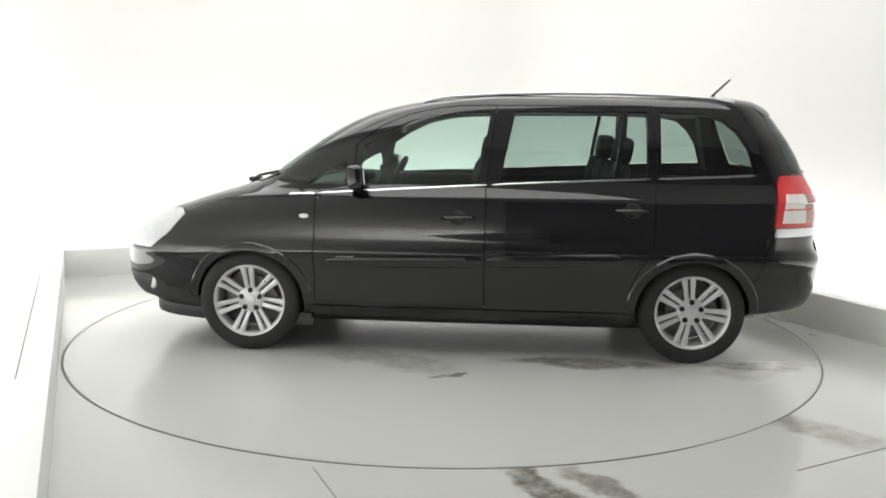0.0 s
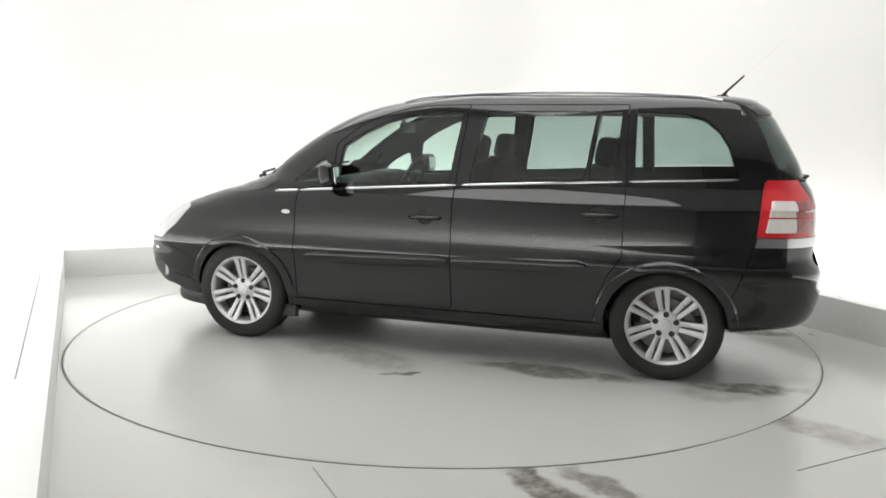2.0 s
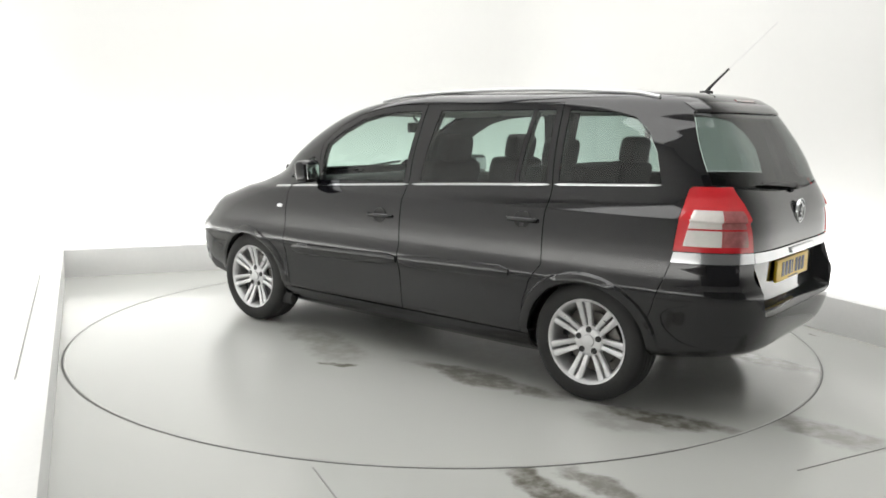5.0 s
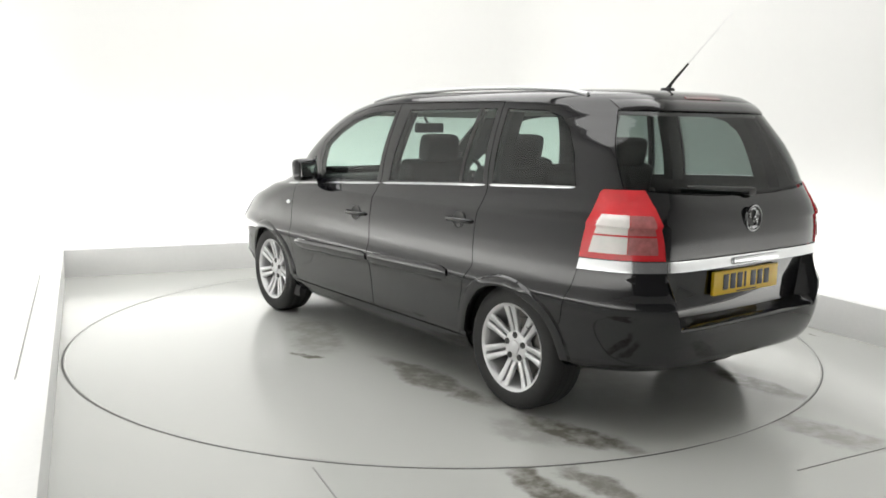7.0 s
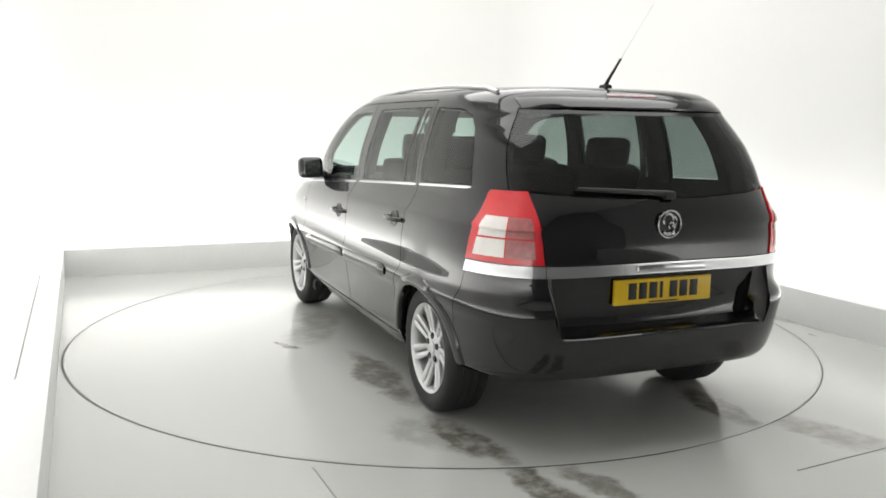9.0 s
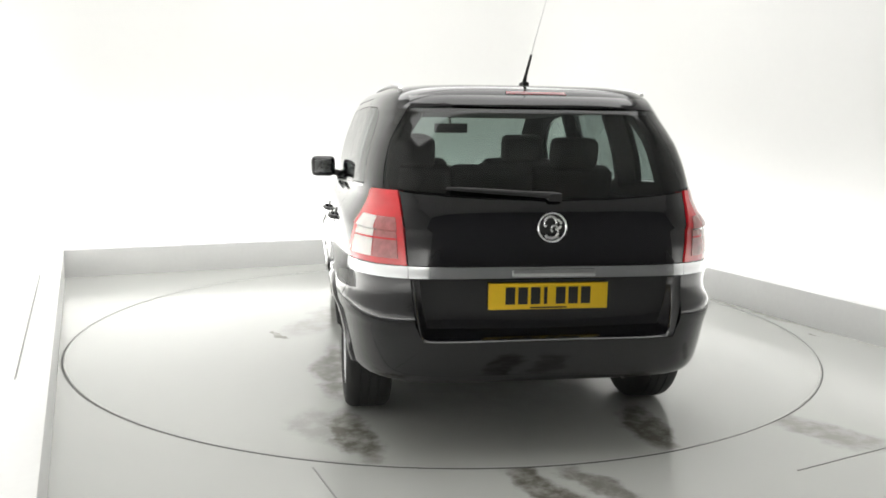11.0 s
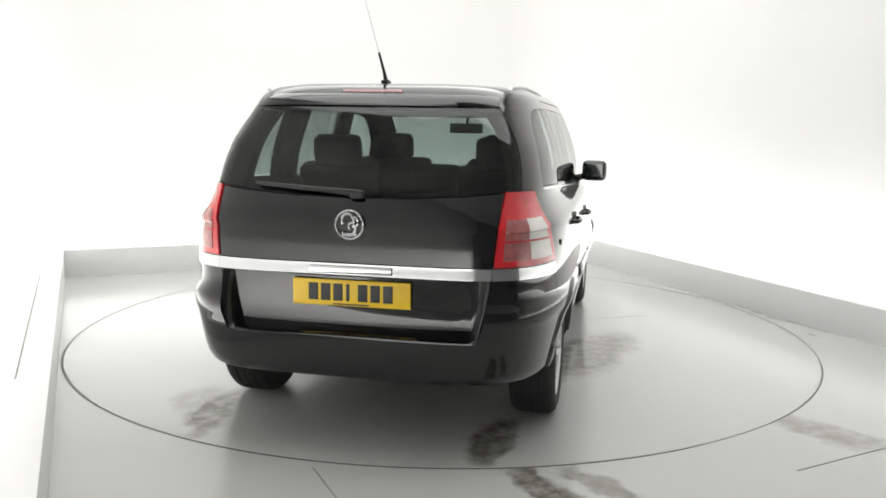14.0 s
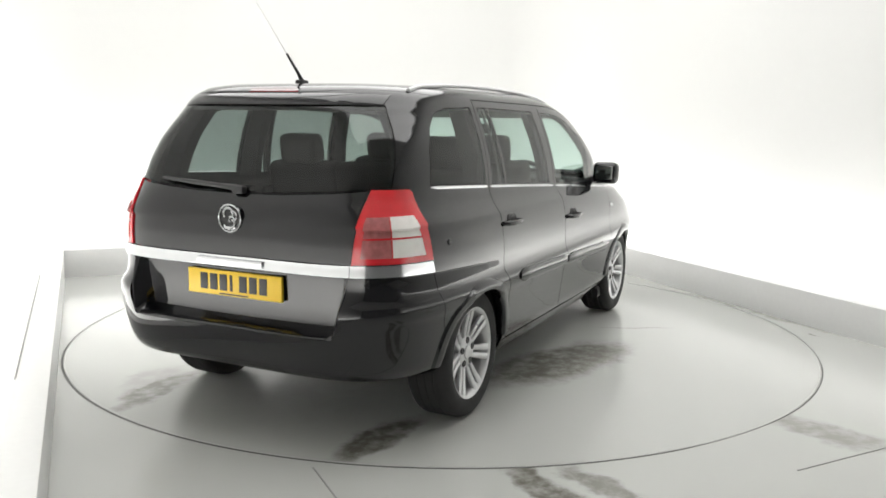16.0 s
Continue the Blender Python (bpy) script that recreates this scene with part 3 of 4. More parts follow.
def panel(name, polys, material, parent, label="", gap=0.0025, depth=0.014, push=0.0):
    """One pressed panel cut from the body surface, with a gap round it and turned-in edges."""
    bm = bmesh.new()
    for co in polys:
        try:
            bm.faces.new([bm.verts.new(p) for p in co])
        except ValueError:
            pass
    bmesh.ops.remove_doubles(bm, verts=bm.verts[:], dist=0.0006)
    bmesh.ops.dissolve_degenerate(bm, edges=bm.edges[:], dist=0.0004)
    if gap:
        edge = {}
        for e in bm.edges:
            if len(e.link_faces) == 1:
                f = e.link_faces[0]
                mid = (e.verts[0].co + e.verts[1].co) / 2
                d = (e.verts[1].co - e.verts[0].co)
                if d.length < 1e-6:
                    continue
                inw = f.normal.cross(d.normalized()) if f.normal.length > 0.5 else Vector()
                if inw.dot(f.calc_center_median() - mid) < 0:
                    inw = -inw
                for v in e.verts:
                    edge.setdefault(v, []).append(inw)
        for v, ds in edge.items():
            m = sum(ds, Vector())
            if m.length > 1e-3:
                v.co += m.normalized() * gap
    bm.normal_update()
    for f in bm.faces:
        if f.normal.dot(normal_at(f.calc_center_median())) < 0:
            f.normal_flip()
    skin = [f for f in bm.faces]
    nrm = {v: normal_at(v.co) for v in bm.verts}
    if push:
        for v in bm.verts:
            v.co += nrm[v] * push
    skin = set(skin)
    if depth:
        rim = [e for e in bm.edges if len(e.link_faces) == 1]
        down = {}
        for e in rim:
            for v in e.verts:
                if v not in down:
                    down[v] = bm.verts.new(v.co - nrm[v] * depth)
        for e in rim:
            f = e.link_faces[0]
            a, c = e.verts
            lp = [l for l in f.loops if l.edge == e][0]
            a, c = lp.link_loop_next.vert, lp.vert
            try:
                bm.faces.new((a, c, down[c], down[a]))
            except ValueError:
                pass
    bm.faces.ensure_lookup_table()
    bm.normal_update()
    loops = []
    for f in bm.faces:
        f.smooth = True
        for l in f.loops:
            loops.append(nrm[l.vert] if f in skin else f.normal.copy())
    me = bpy.data.meshes.new(name)
    bm.to_mesh(me)
    bm.free()
    me.materials.append(material)
    me.normals_split_custom_set(loops)
    ob = new(name, me)
    ob.parent = parent
    if label:
        tagged(ob, label)
    return ob


def sheet_on_side(x_list, z_of, half, proud, side, n_prof=5):
    """A rounded strip that follows the car's side: centre height z_of(x), half height, and how proud it stands."""
    bm = bmesh.new()
    rows = []
    for k, x in enumerate(x_list):
        t = min(k, len(x_list) - 1 - k)
        taper = 1.0 if t > 0 else 0.55
        z = z_of(x)
        ring = []
        for j in range(n_prof + 1):
            a = math.pi * j / n_prof
            dz = -math.cos(a) * half * taper
            up = (math.sin(a)**0.5) * proud * taper
            p = Vector((x, side_y(x, z + dz), z + dz))
            q = p + normal_at(p) * (up - 0.003)
            ring.append(bm.verts.new((q.x, q.y * side, q.z)))
        rows.append(ring)
    for a, c in zip(rows, rows[1:]):
        for j in range(n_prof):
            bm.faces.new((a[j], a[j + 1], c[j + 1], c[j]))
        bm.faces.new((a[n_prof], a[0], c[0], c[n_prof]))
    bm.faces.new(rows[0]); bm.faces.new(rows[-1][::-1])
    bmesh.ops.recalc_face_normals(bm, faces=bm.faces[:])
    return bm


def spread(a, c, n):
    return [a + (c - a) * k / (n - 1) for k in range(n)]


# ---------------------------------------------------------------- wheels
def wheel(parent, x, side, turn):
    hub = new("wheel")
    hub.parent = parent
    hub.matrix_basis = pose(x, side * 0.727, 0.316, 0, 0, 0 if side > 0 else 180)
    # local +y points outwards
    bm = bmesh.new()
    prof = [(0.214, -0.100), (0.232, -0.107), (0.262, -0.112), (0.293, -0.105), (0.310, -0.088), (0.316, -0.070), (0.3165, -0.045), (0.311, -0.041), (0.3165, -0.037), (0.317, -0.003), (0.311, 0.0), (0.317, 0.003), (0.3165, 0.037), (0.311, 0.041), (0.3165, 0.045), (0.316, 0.070), (0.310, 0.088), (0.297, 0.104), (0.268, 0.113), (0.236, 0.108), (0.219, 0.099), (0.214, 0.094)]
    lathe(bm, prof, 64, closed=True)
    part("tyre", bm, RUBBER, hub)
    bm = bmesh.new()
    lathe(bm, [(0.214, -0.098), (0.221, -0.103), (0.221, -0.096), (0.207, -0.085), (0.197, 0.0), (0.200, 0.070), (0.207, 0.090), (0.216, 0.100), (0.2245, 0.103), (0.226, 0.098), (0.219, 0.093), (0.214, 0.0)], 64, closed=True)
    lathe(bm, [(0.0, 0.073), (0.060, 0.074), (0.076, 0.071), (0.083, 0.064), (0.083, 0.030), (0.0, 0.030)], 32)
    part("rim", bm, ALLOY, hub)
    # seven pairs of spokes
    for k in range(7):
        base = 360 * k / 7 + turn
        for d in (-1, 1):
            bm = bmesh.new()
            secs = [(0.062, 0.066, 0.0140, 15.5), (0.10, 0.073, 0.0135, 10.5), (0.155, 0.083, 0.0152, 8.1), (0.211, 0.097, 0.0190, 6.7)]
            rings = []
            for r, y, w, ang in secs:
                a = radians(base + d * ang)
                c, s = math.cos(a), math.sin(a)
                ring = []
                for t, dy in ((-1, -0.020), (-0.95, -0.004), (-0.6, 0.0), (0.6, 0.0), (0.95, -0.004), (1, -0.020)):
                    ring.append(bm.verts.new((r * c - s * w * t, y + dy, r * s + c * w * t)))
                rings.append(ring)
            for a_, c_ in zip(rings, rings[1:]):
                for j in range(6):
                    bm.faces.new((a_[j], a_[(j + 1) % 6], c_[(j + 1) % 6], c_[j]))
            bm.faces.new(rings[0]); bm.faces.new(rings[-1][::-1])
            bmesh.ops.recalc_face_normals(bm, faces=bm.faces[:])
            part("spoke", bm, ALLOY, hub)
    # five black discs stand for the shade inside the bolt holes
    for k in range(5):
        a = radians(90 + 72 * k)
        bm = bmesh.new()
        lathe(bm, [(0.0, 0.076), (0.011, 0.076), (0.0155, 0.0775), (0.0165, 0.076), (0.0165, 0.055)], 14)
        bmesh.ops.translate(bm, verts=bm.verts[:], vec=(0.060 * math.cos(a), 0, 0.060 * math.sin(a)))
        part("wheel_bolt", bm, INK, hub, "dark wheel bolt")
    bm = bmesh.new()
    lathe(bm, [(0.0, 0.083), (0.024, 0.082), (0.033, 0.079), (0.035, 0.070)], 24)
    part("centre_cap", bm, SATIN, hub)
    bm = bmesh.new()
    lathe(bm, [(0.0, 0.015), (0.145, 0.015), (0.145, -0.008), (0.0, -0.008)], 40)
    lathe(bm, [(0.0, -0.03), (0.185, -0.03), (0.185, -0.05), (0.0, -0.05)], 40)
    part("brake_disc", bm, STEEL, hub)
    bm = bmesh.new()
    a = radians(150)
    boxed(bm, (0.125 * math.cos(a), 0.008, 0.125 * math.sin(a)), (0.06, 0.05, 0.14), 0.012, pose(0, 0, 0, 0, 30, 0))
    part("brake_caliper", bm, STEEL, hub)
    return hub


# ---------------------------------------------------------------- seats
def seat(parent, x, y, z, w, back_h, rest=True, name="seat"):
    s = new(name)
    s.parent = parent
    s.matrix_basis = pose(x, y, z)
    bm = bmesh.new()
    boxed(bm, (0.02, 0, 0.0), (0.50, w, 0.16), 0.05, pose(0, 0, 0, 0, -6, 0), 3)
    part("cushion", bm, FABRIC, s)
    bm = bmesh.new()
    boxed(bm, (-0.30, 0, back_h / 2), (0.13, w, back_h), 0.05, pose(0, 0, 0, 0, -14, 0), 3)
    part("backrest", bm, FABRIC, s)
    if rest:
        top = (-0.30 - math.sin(radians(14)) * back_h / 2 * 1.0, back_h)
        for dy in (-0.06, 0.06):
            bm = bmesh.new()
            tube(bm, [(top[0], dy, top[1] - 0.06), (top[0] - 0.015, dy, top[1] + 0.07)], 0.007, 8)
            part("headrest_post", bm, CHROME, s)
        bm = bmesh.new()
        boxed(bm, (top[0] - 0.02, 0, top[1] + 0.065), (0.11, min(0.27, w * 0.62), 0.175), 0.052, pose(0, 0, 0, 0, -10, 0), 3)
        part("headrest", bm, FABRIC, s)
    return s


# ---------------------------------------------------------------- the car
def car():
    base = new("car")
    tagged(base, "glossy black people carrier with chrome trim, parked on the turntable", "car")
    groups = body_shell()
    get = lambda g, s=0: groups.get((g, s), [])
    body = panel("body", get("body"), PAINT, base, gap=0.002)
    panel("underbody", get("underbody"), PLASTIC, base, gap=0, depth=0)
    panel("bonnet", get("bonnet"), PAINT, base)
    panel("windscreen", get("windscreen"), CLEAR, base, "clear green-tinted windscreen", gap=0.002, depth=0.005)
    panel("front_bumper", get("front_bumper"), PAINT, base)
    panel("front_skirt", get("front_skirt"), PLASTIC, base, "black plastic lower bumper")
    rb = panel("rear_bumper", get("rear_bumper"), PAINT, base, depth=0.05, gap=0.002)
    gate = panel("tailgate", get("tailgate"), PAINT, base, gap=0.003)
    rw = panel("rear_window", get("rear_window"), DARKGLASS, gate, "dark tinted rear window", gap=0.003, depth=0.006)
    panel("brake_light", get("brake_light"), DIM_RED, body, "red high-level brake light", gap=0.001, depth=0.01, push=0.003)
    panel("chrome_bar", get("bar"), CHROME, gate, "bright chrome bar across the tailgate", gap=0.001, depth=0.03, push=0.010)
    # sunk number plate panel of the tailgate
    bm = bmesh.new()
    ts = [-1, -0.985, -0.95, -0.925, -0.90] + spread(-0.8, 0.8, 13) + [0.90, 0.925, 0.95, 0.985, 1]
    vs_ = [0, 0.03, 0.06, 0.5, 0.80, 0.86, 0.92, 0.97, 1.0]
    grid = []
    for v in vs_:
        z = 0.787 - v * (0.787 - 0.524)
        half = 0.596 - 0.05 * v**1.5
        row = []
        for t in ts:
            e = max(0.0, min(1.0, (1 - abs(t)) / 0.085, (1 - v) / 0.16, v / 0.05))
            e = e * e * (3 - 2 * e)
            y = half * t
            deep = -2.098 + 0.035 * (y / 0.55)**2 + 0.012 * v
            row.append(bm.verts.new(((rear_x(y, z) + 0.004) * (1 - e) + deep * e, y, z)))
        grid.append(row)
    for a, c in zip(grid, grid[1:]):
        for k in range(len(ts) - 1):
            bm.faces.new((a[k], a[k + 1], c[k + 1], c[k]))
    bmesh.ops.recalc_face_normals(bm, faces=bm.faces[:])
    if sum(f.normal.x for f in bm.faces) > 0:
        bmesh.ops.reverse_faces(bm, faces=bm.faces[:])
    part("plate_panel", bm, PAINT, gate)
    # number plate, its text as plain bars
    px = -2.103
    bm = bmesh.new()
    boxed(bm, (px, 0, 0.702), (0.016, 0.522, 0.113), 0.003)
    plate = part("number_plate", bm, YELLOW, base, "yellow rear number plate")
    xs = [0.168, 0.113, 0.058, 0.014, -0.052, -0.107, -0.163]
    for k, y in enumerate(xs):
        bm = bmesh.new()
        boxed(bm, (px - 0.0085, y, 0.705), (0.003, 0.015 if k == 3 else 0.042, 0.074), 0.001)
        part("plate_bar", bm, INK, plate)
    bm = bmesh.new()
    boxed(bm, (px - 0.0085, -0.0, 0.6535), (0.003, 0.16, 0.006))
    part("plate_bar", bm, INK, plate)
    # badge: chrome ring with a plain raised shape
    bx = rear_x(0, 0.998) - 0.002
    bm = bmesh.new()
    seg = 40
    for r0, r1 in ((0.055, 0.065),):
        rings = []
        for r, d in ((r0, 0.0), (r0 + 0.001, 0.009), ((r0 + r1) / 2, 0.012), (r1 - 0.001, 0.009), (r1, 0.0)):
            rings.append([bm.verts.new((bx - d, r * math.cos(2 * math.pi * k / seg), 0.998 + r * math.sin(2 * math.pi * k / seg))) for k in range(seg)])
        for a, c in zip(rings, rings[1:]):
            for k in range(seg):
                bm.faces.new((a[k], a[(k + 1) % seg], c[(k + 1) % seg], c[k]))
    bmesh.ops.recalc_face_normals(bm, faces=bm.faces[:])
    badge = part("badge", bm, CHROME, base, "round chrome badge")
    bm = bmesh.new()
    for cy, cz, r, a0, a1, th in ((0.008, 1.018, 0.026, -40, 200, 0.0065), (-0.018, 1.010, 0.020, 60, 290, 0.0060), (0.004, 0.982, 0.030, 150, 330, 0.0065), (-0.010, 0.992, 0.014, -60, 160, 0.0050)):
        tube(bm, [(bx - 0.005, cy + r * math.cos(radians(a0 + (a1 - a0) * k / 12)), cz + r * math.sin(radians(a0 + (a1 - a0) * k / 12))) for k in range(13)], th, 6)
    boxed(bm, (bx - 0.004, 0.0, 0.957), (0.009, 0.062, 0.012), 0.003)
    part("badge_relief", bm, CHROME, badge)
    bm = bmesh.new()
    r = bmesh.ops.create_circle(bm, cap_ends=True, segments=32, radius=0.056)
    bmesh.ops.transform(bm, matrix=pose(bx - 0.0015, 0, 0.998, 0, -90, 0), verts=bm.verts[:])
    part("badge_field", bm, INK, badge)
    # tail handle on the bar
    bm = bmesh.new()
    boxed(bm, (rear_x(0, 0.81) - 0.014, -0.01, 0.809), (0.016, 0.36, 0.032), 0.006)
    part("tailgate_handle", bm, CHROME, gate, "chrome grip")
    # wiper
    bm = bmesh.new()
    wz = lambda y: 1.128 + 0.028 * (y + 0.02) / 0.45
    pts = [(rear_x(y, wz(y)) - 0.022, y, wz(y)) for y in spread(-0.02, 0.44, 10)]
    tube(bm, pts, 0.009, 8, radii=[0.016, 0.014, 0.012, 0.011, 0.011, 0.011, 0.010, 0.009, 0.008, 0.006])
    wiper = part("wiper", bm, PLASTIC, base, "black rear wiper")
    bm = bmesh.new()
    boxed(bm, (rear_x(0, 1.118) - 0.012, -0.02, 1.122), (0.04, 0.06, 0.035), 0.010)
    part("wiper_cap", bm, PLASTIC, wiper)
    # roof spoiler lip over the rear window
    bm = bmesh.new()
    rows = []
    for y in spread(-0.56, 0.56, 25):
        ring = []
        lift = 1 - (abs(y) / 0.60)**4
        for dx, z in ((0.02, 1.500), (-0.008, 1.497), (-0.018, 1.505), (-0.020, 1.522), (-0.010, 1.545), (0.04, 1.560)):
            zz = z - 0.008 * (1 - lift)
            ring.append(bm.verts.new((rear_x(y, min(zz, 1.55)) + dx * (0.3 + 0.7 * lift), y, zz)))
        rows.append(ring)
    for a, c in zip(rows, rows[1:]):
        for j in range(5):
            bm.faces.new((a[j], a[j + 1], c[j + 1], c[j]))
    bm.faces.new(rows[0]); bm.faces.new(rows[-1][::-1])
    bmesh.ops.recalc_face_normals(bm, faces=bm.faces[:])
    part("spoiler", bm, PAINT, gate)

    for s in (1, -1):
        fd = panel("front_door", get("front_door", s), PAINT, base, gap=0.003)
        panel("front_window", get("front_window", s), CLEAR, fd, "clear green-tinted door glass", gap=0.0, depth=0.005)
        rd = panel("rear_door", get("rear_door", s), PAINT, base, gap=0.003)
        panel("rear_side_window", get("rear_side_window", s), PRIVACY, rd, "tinted door glass", gap=0.0, depth=0.005)
        panel("vent_window", get("vent_window", s), PRIVACY, rd, "tinted fixed pane", gap=0.0, depth=0.005)
        panel("quarter_light", get("quarter_light", s), CLEAR, body, "clear quarter light", gap=0.0, depth=0.005)
        panel("side_window", get("side_window", s), PRIVACY, body, "tinted side window", gap=0.002, depth=0.005)
        panel("sill", get("sill", s), PAINT, base, gap=0.002)
        panel("headlight", get("headlight", s), HEAD_LENS, base, "clear glass headlight", gap=0.002, depth=0.03, push=0.004)
        # tail lamp: red housing with a clear and a smoked window
        tl = panel("tail_light", get("lamp", s), RED, base, "red and clear tail light", gap=0.002, depth=0.04, push=0.008)
        for z0, z1 in ((0.948, 1.030), (0.866, 0.940)):
            for t0, t1, mm, lb in ((0.0, 0.49, SMOKE_LENS, "smoky red reflector window"), (0.51, 1.0, WHITE_LENS, "clear lens window")):
                bm = bmesh.new()
                grid = []
                for i in range(7):
                    z = z0 + (z1 - z0) * i / 6
                    yin = 0.640 + (z - 0.862) * 0.05
                    xo = -1.843 - (z - 0.862) * 0.16
                    phi0 = math.atan2(yin / WIDE(z), (rear_x(yin, z) - XM) / (XM - REAR(z)))
                    phi1 = math.atan2(side_y(xo, z) / WIDE(z), (xo - XM) / (XM - REAR(z)))
                    row = []
                    for k in range(11):
                        p = outline(z, phi0 + (phi1 - phi0) * (t0 + (t1 - t0) * k / 10))
                        p = p + normal_at(p) * 0.0115
                        row.append(bm.verts.new((p.x, p.y * s, p.z)))
                    grid.append(row)
                for a, c in zip(grid, grid[1:]):
                    for k in range(10):
                        bm.faces.new((a[k], a[k + 1], c[k + 1], c[k]))
                r = bmesh.ops.extrude_face_region(bm, geom=bm.faces[:])
                for v in [g for g in r["geom"] if isinstance(g, bmesh.types.BMVert)]:
                    v.co.x += 0.008
                    v.co.y -= 0.004 * s
                bmesh.ops.recalc_face_normals(bm, faces=bm.faces[:])
                part("lens", bm, mm, tl, lb)
        panel("chrome_foot", get("lamp_foot", s), CHROME, tl, "chrome strip under the lamp", gap=0.001, depth=0.03, push=0.009)
        # chrome waist strip in three lengths
        belt = lambda x: 0.982 + (1.13 - x) * 0.0615 - 0.004 * (x - 0.2)**2
        for x0, x1, owner in ((1.10, 0.935, body), (0.930, -0.112, fd), (-0.122, -1.092, rd), (-1.102, -1.690, body)):
            part("waist_strip", sheet_on_side(spread(x0, x1, 14), belt, 0.0075, 0.005, s), CHROME, owner, "thin chrome waist strip")
        # rubbing strips on the doors
        rub = lambda x: 0.607 - x * 0.030
        part("rubbing_strip", sheet_on_side(spread(0.855, -0.085, 16), rub, 0.036, 0.021, s, 8), PAINT, fd)
        part("rubbing_strip", sheet_on_side(spread(-0.115, -0.905, 16), rub, 0.036, 0.021, s, 8), PAINT, rd)
        for k in range(5):
            bm = sheet_on_side(spread(0.79 - k * 0.022, 0.776 - k * 0.022, 3), lambda x: 0.640 - x * 0.03, 0.007, 0.012, s)
            part("letter_bar", bm, CHROME, fd, "small chrome lettering bar")
        # door handles in dark cups
        for hx, hz, owner in ((0.073, 0.865, fd), (-0.954, 0.925, rd)):
            y = side_y(hx, hz)
            bm = bmesh.new()
            lathe(bm, [(0.0, 0.003), (0.030, 0.0032), (0.046, 0.004), (0.050, 0.0055), (0.053, 0.004), (0.053, -0.012)], 28)
            bmesh.ops.transform(bm, matrix=Matrix.Translation((hx - 0.01, s * (y - 0.002), hz)) @ pose(0, 0, 0, s * 5, 0, 0 if s > 0 else 180) @ Matrix.Diagonal((1.0, 1.0, 0.84, 1.0)), verts=bm.verts[:])
            cup = part("handle_cup", bm, INK, owner, "dark handle recess")
            bm = bmesh.new()
            tube(bm, [(hx + 0.085, s * (y - 0.004), hz), (hx + 0.06, s * (y + 0.026), hz + 0.001), (hx, s * (y + 0.034), hz + 0.002), (hx - 0.06, s * (y + 0.030), hz + 0.001), (hx - 0.095, s * (y + 0.018), hz), (hx - 0.105, s * (y - 0.004), hz)], 0.012, 10, radii=[0.011, 0.0125, 0.0125, 0.0125, 0.0125, 0.011])
            part("door_handle", bm, PAINT, owner)
        # wing repeater
        part("repeater", sheet_on_side(spread(1.022, 0.965, 4), lambda x: 0.857, 0.015, 0.008, s), HEAD_LENS, body, "small clear side repeater")
        # arch lips
        for ax, a0, a1 in ((1.345, 3, 177), (-1.345, 3, 177)):
            bm = bmesh.new()
            rows = []
            for k in range(41):
                a = radians(a0 + (a1 - a0) * k / 40)
                ring = []
                for r, up in ((0.337, -0.045), (0.337, 0.005), (0.340, 0.010), (0.348, 0.0125), (0.366, 0.012), (0.388, 0.010), (0.394, 0.003), (0.404, -0.005)):
                    x = ax + r * math.cos(a)
                    z = max(0.305 if x < -1.5 else 0.25, 0.315 + 0.94 * r * math.sin(a))
                    p = Vector((x, side_y(x, z), z))
                    q = p + Vector((0, 1, 0)) * up
                    ring.append(bm.verts.new((q.x, q.y * s, q.z)))
                rows.append(ring)
            for a, c in zip(rows, rows[1:]):
                for j in range(7):
                    bm.faces.new((a[j], a[j + 1], c[j + 1], c[j]))
            bmesh.ops.recalc_face_normals(bm, faces=bm.faces[:])
            part("arch_lip", bm, PAINT, body)
            # arch liner
            bm = bmesh.new()
            rows = []
            for k in range(25):
                a = radians(-2 + 184 * k / 24)
                x = ax + 0.352 * math.cos(a)
                z = max(0.305 if x < -1.5 else 0.26, 0.320 + 0.350 * math.sin(a))
                out = max(0.70, side_y(x, z) - 0.016)
                rows.append([bm.verts.new((x, s * y, z)) for y in (0.50, 0.60, 0.68, out)])
            for a, c in zip(rows, rows[1:]):
                for j in range(3):
                    bm.faces.new((a[j], a[j + 1], c[j + 1], c[j]))
            bm.faces.new([r_[0] for r_ in rows])
            part("arch_liner", bm, PLASTIC, body)
        # roof rail
        rail = [(0.30, 1.545), (0.22, 1.568), (0.10, 1.583), (-0.2, 1.601), (-0.55, 1.610), (-0.9, 1.610), (-1.2, 1.602), (-1.45, 1.588), (-1.58, 1.565)]
        bm = bmesh.new()
        tube(bm, [(x, s * (0.572 if 0 < k < 8 else 0.585), z + 0.003) for k, (x, z) in enumerate(rail)], 0.0105, 10)
        part("roof_rail", bm, SATIN, body, "silver roof rail")
        # door mirror
        bm = bmesh.new()
        boxed(bm, (0.672, s * 0.905, 1.100), (0.100, 0.172, 0.146), 0.046, pose(0, 0, 0, 0, 6, s * 8), 4)
        mir = part("door_mirror", bm, PAINT, base, "black door mirror housing")
        bm = bmesh.new()
        boxed(bm, (0.6205, s * 0.905, 1.102), (0.006, 0.118, 0.092), 0.002, pose(0, 0, 0, 0, 6, s * 8))
        part("mirror_glass", bm, CHROME, mir, "mirror glass")
        bm = bmesh.new()
        tube(bm, [(0.70, s * 0.765, 1.045), (0.69, s * 0.82, 1.055), (0.68, s * 0.86, 1.075)], 0.024, 10)
        boxed(bm, (0.715, s * 0.762, 1.062), (0.10, 0.03, 0.06), 0.012)
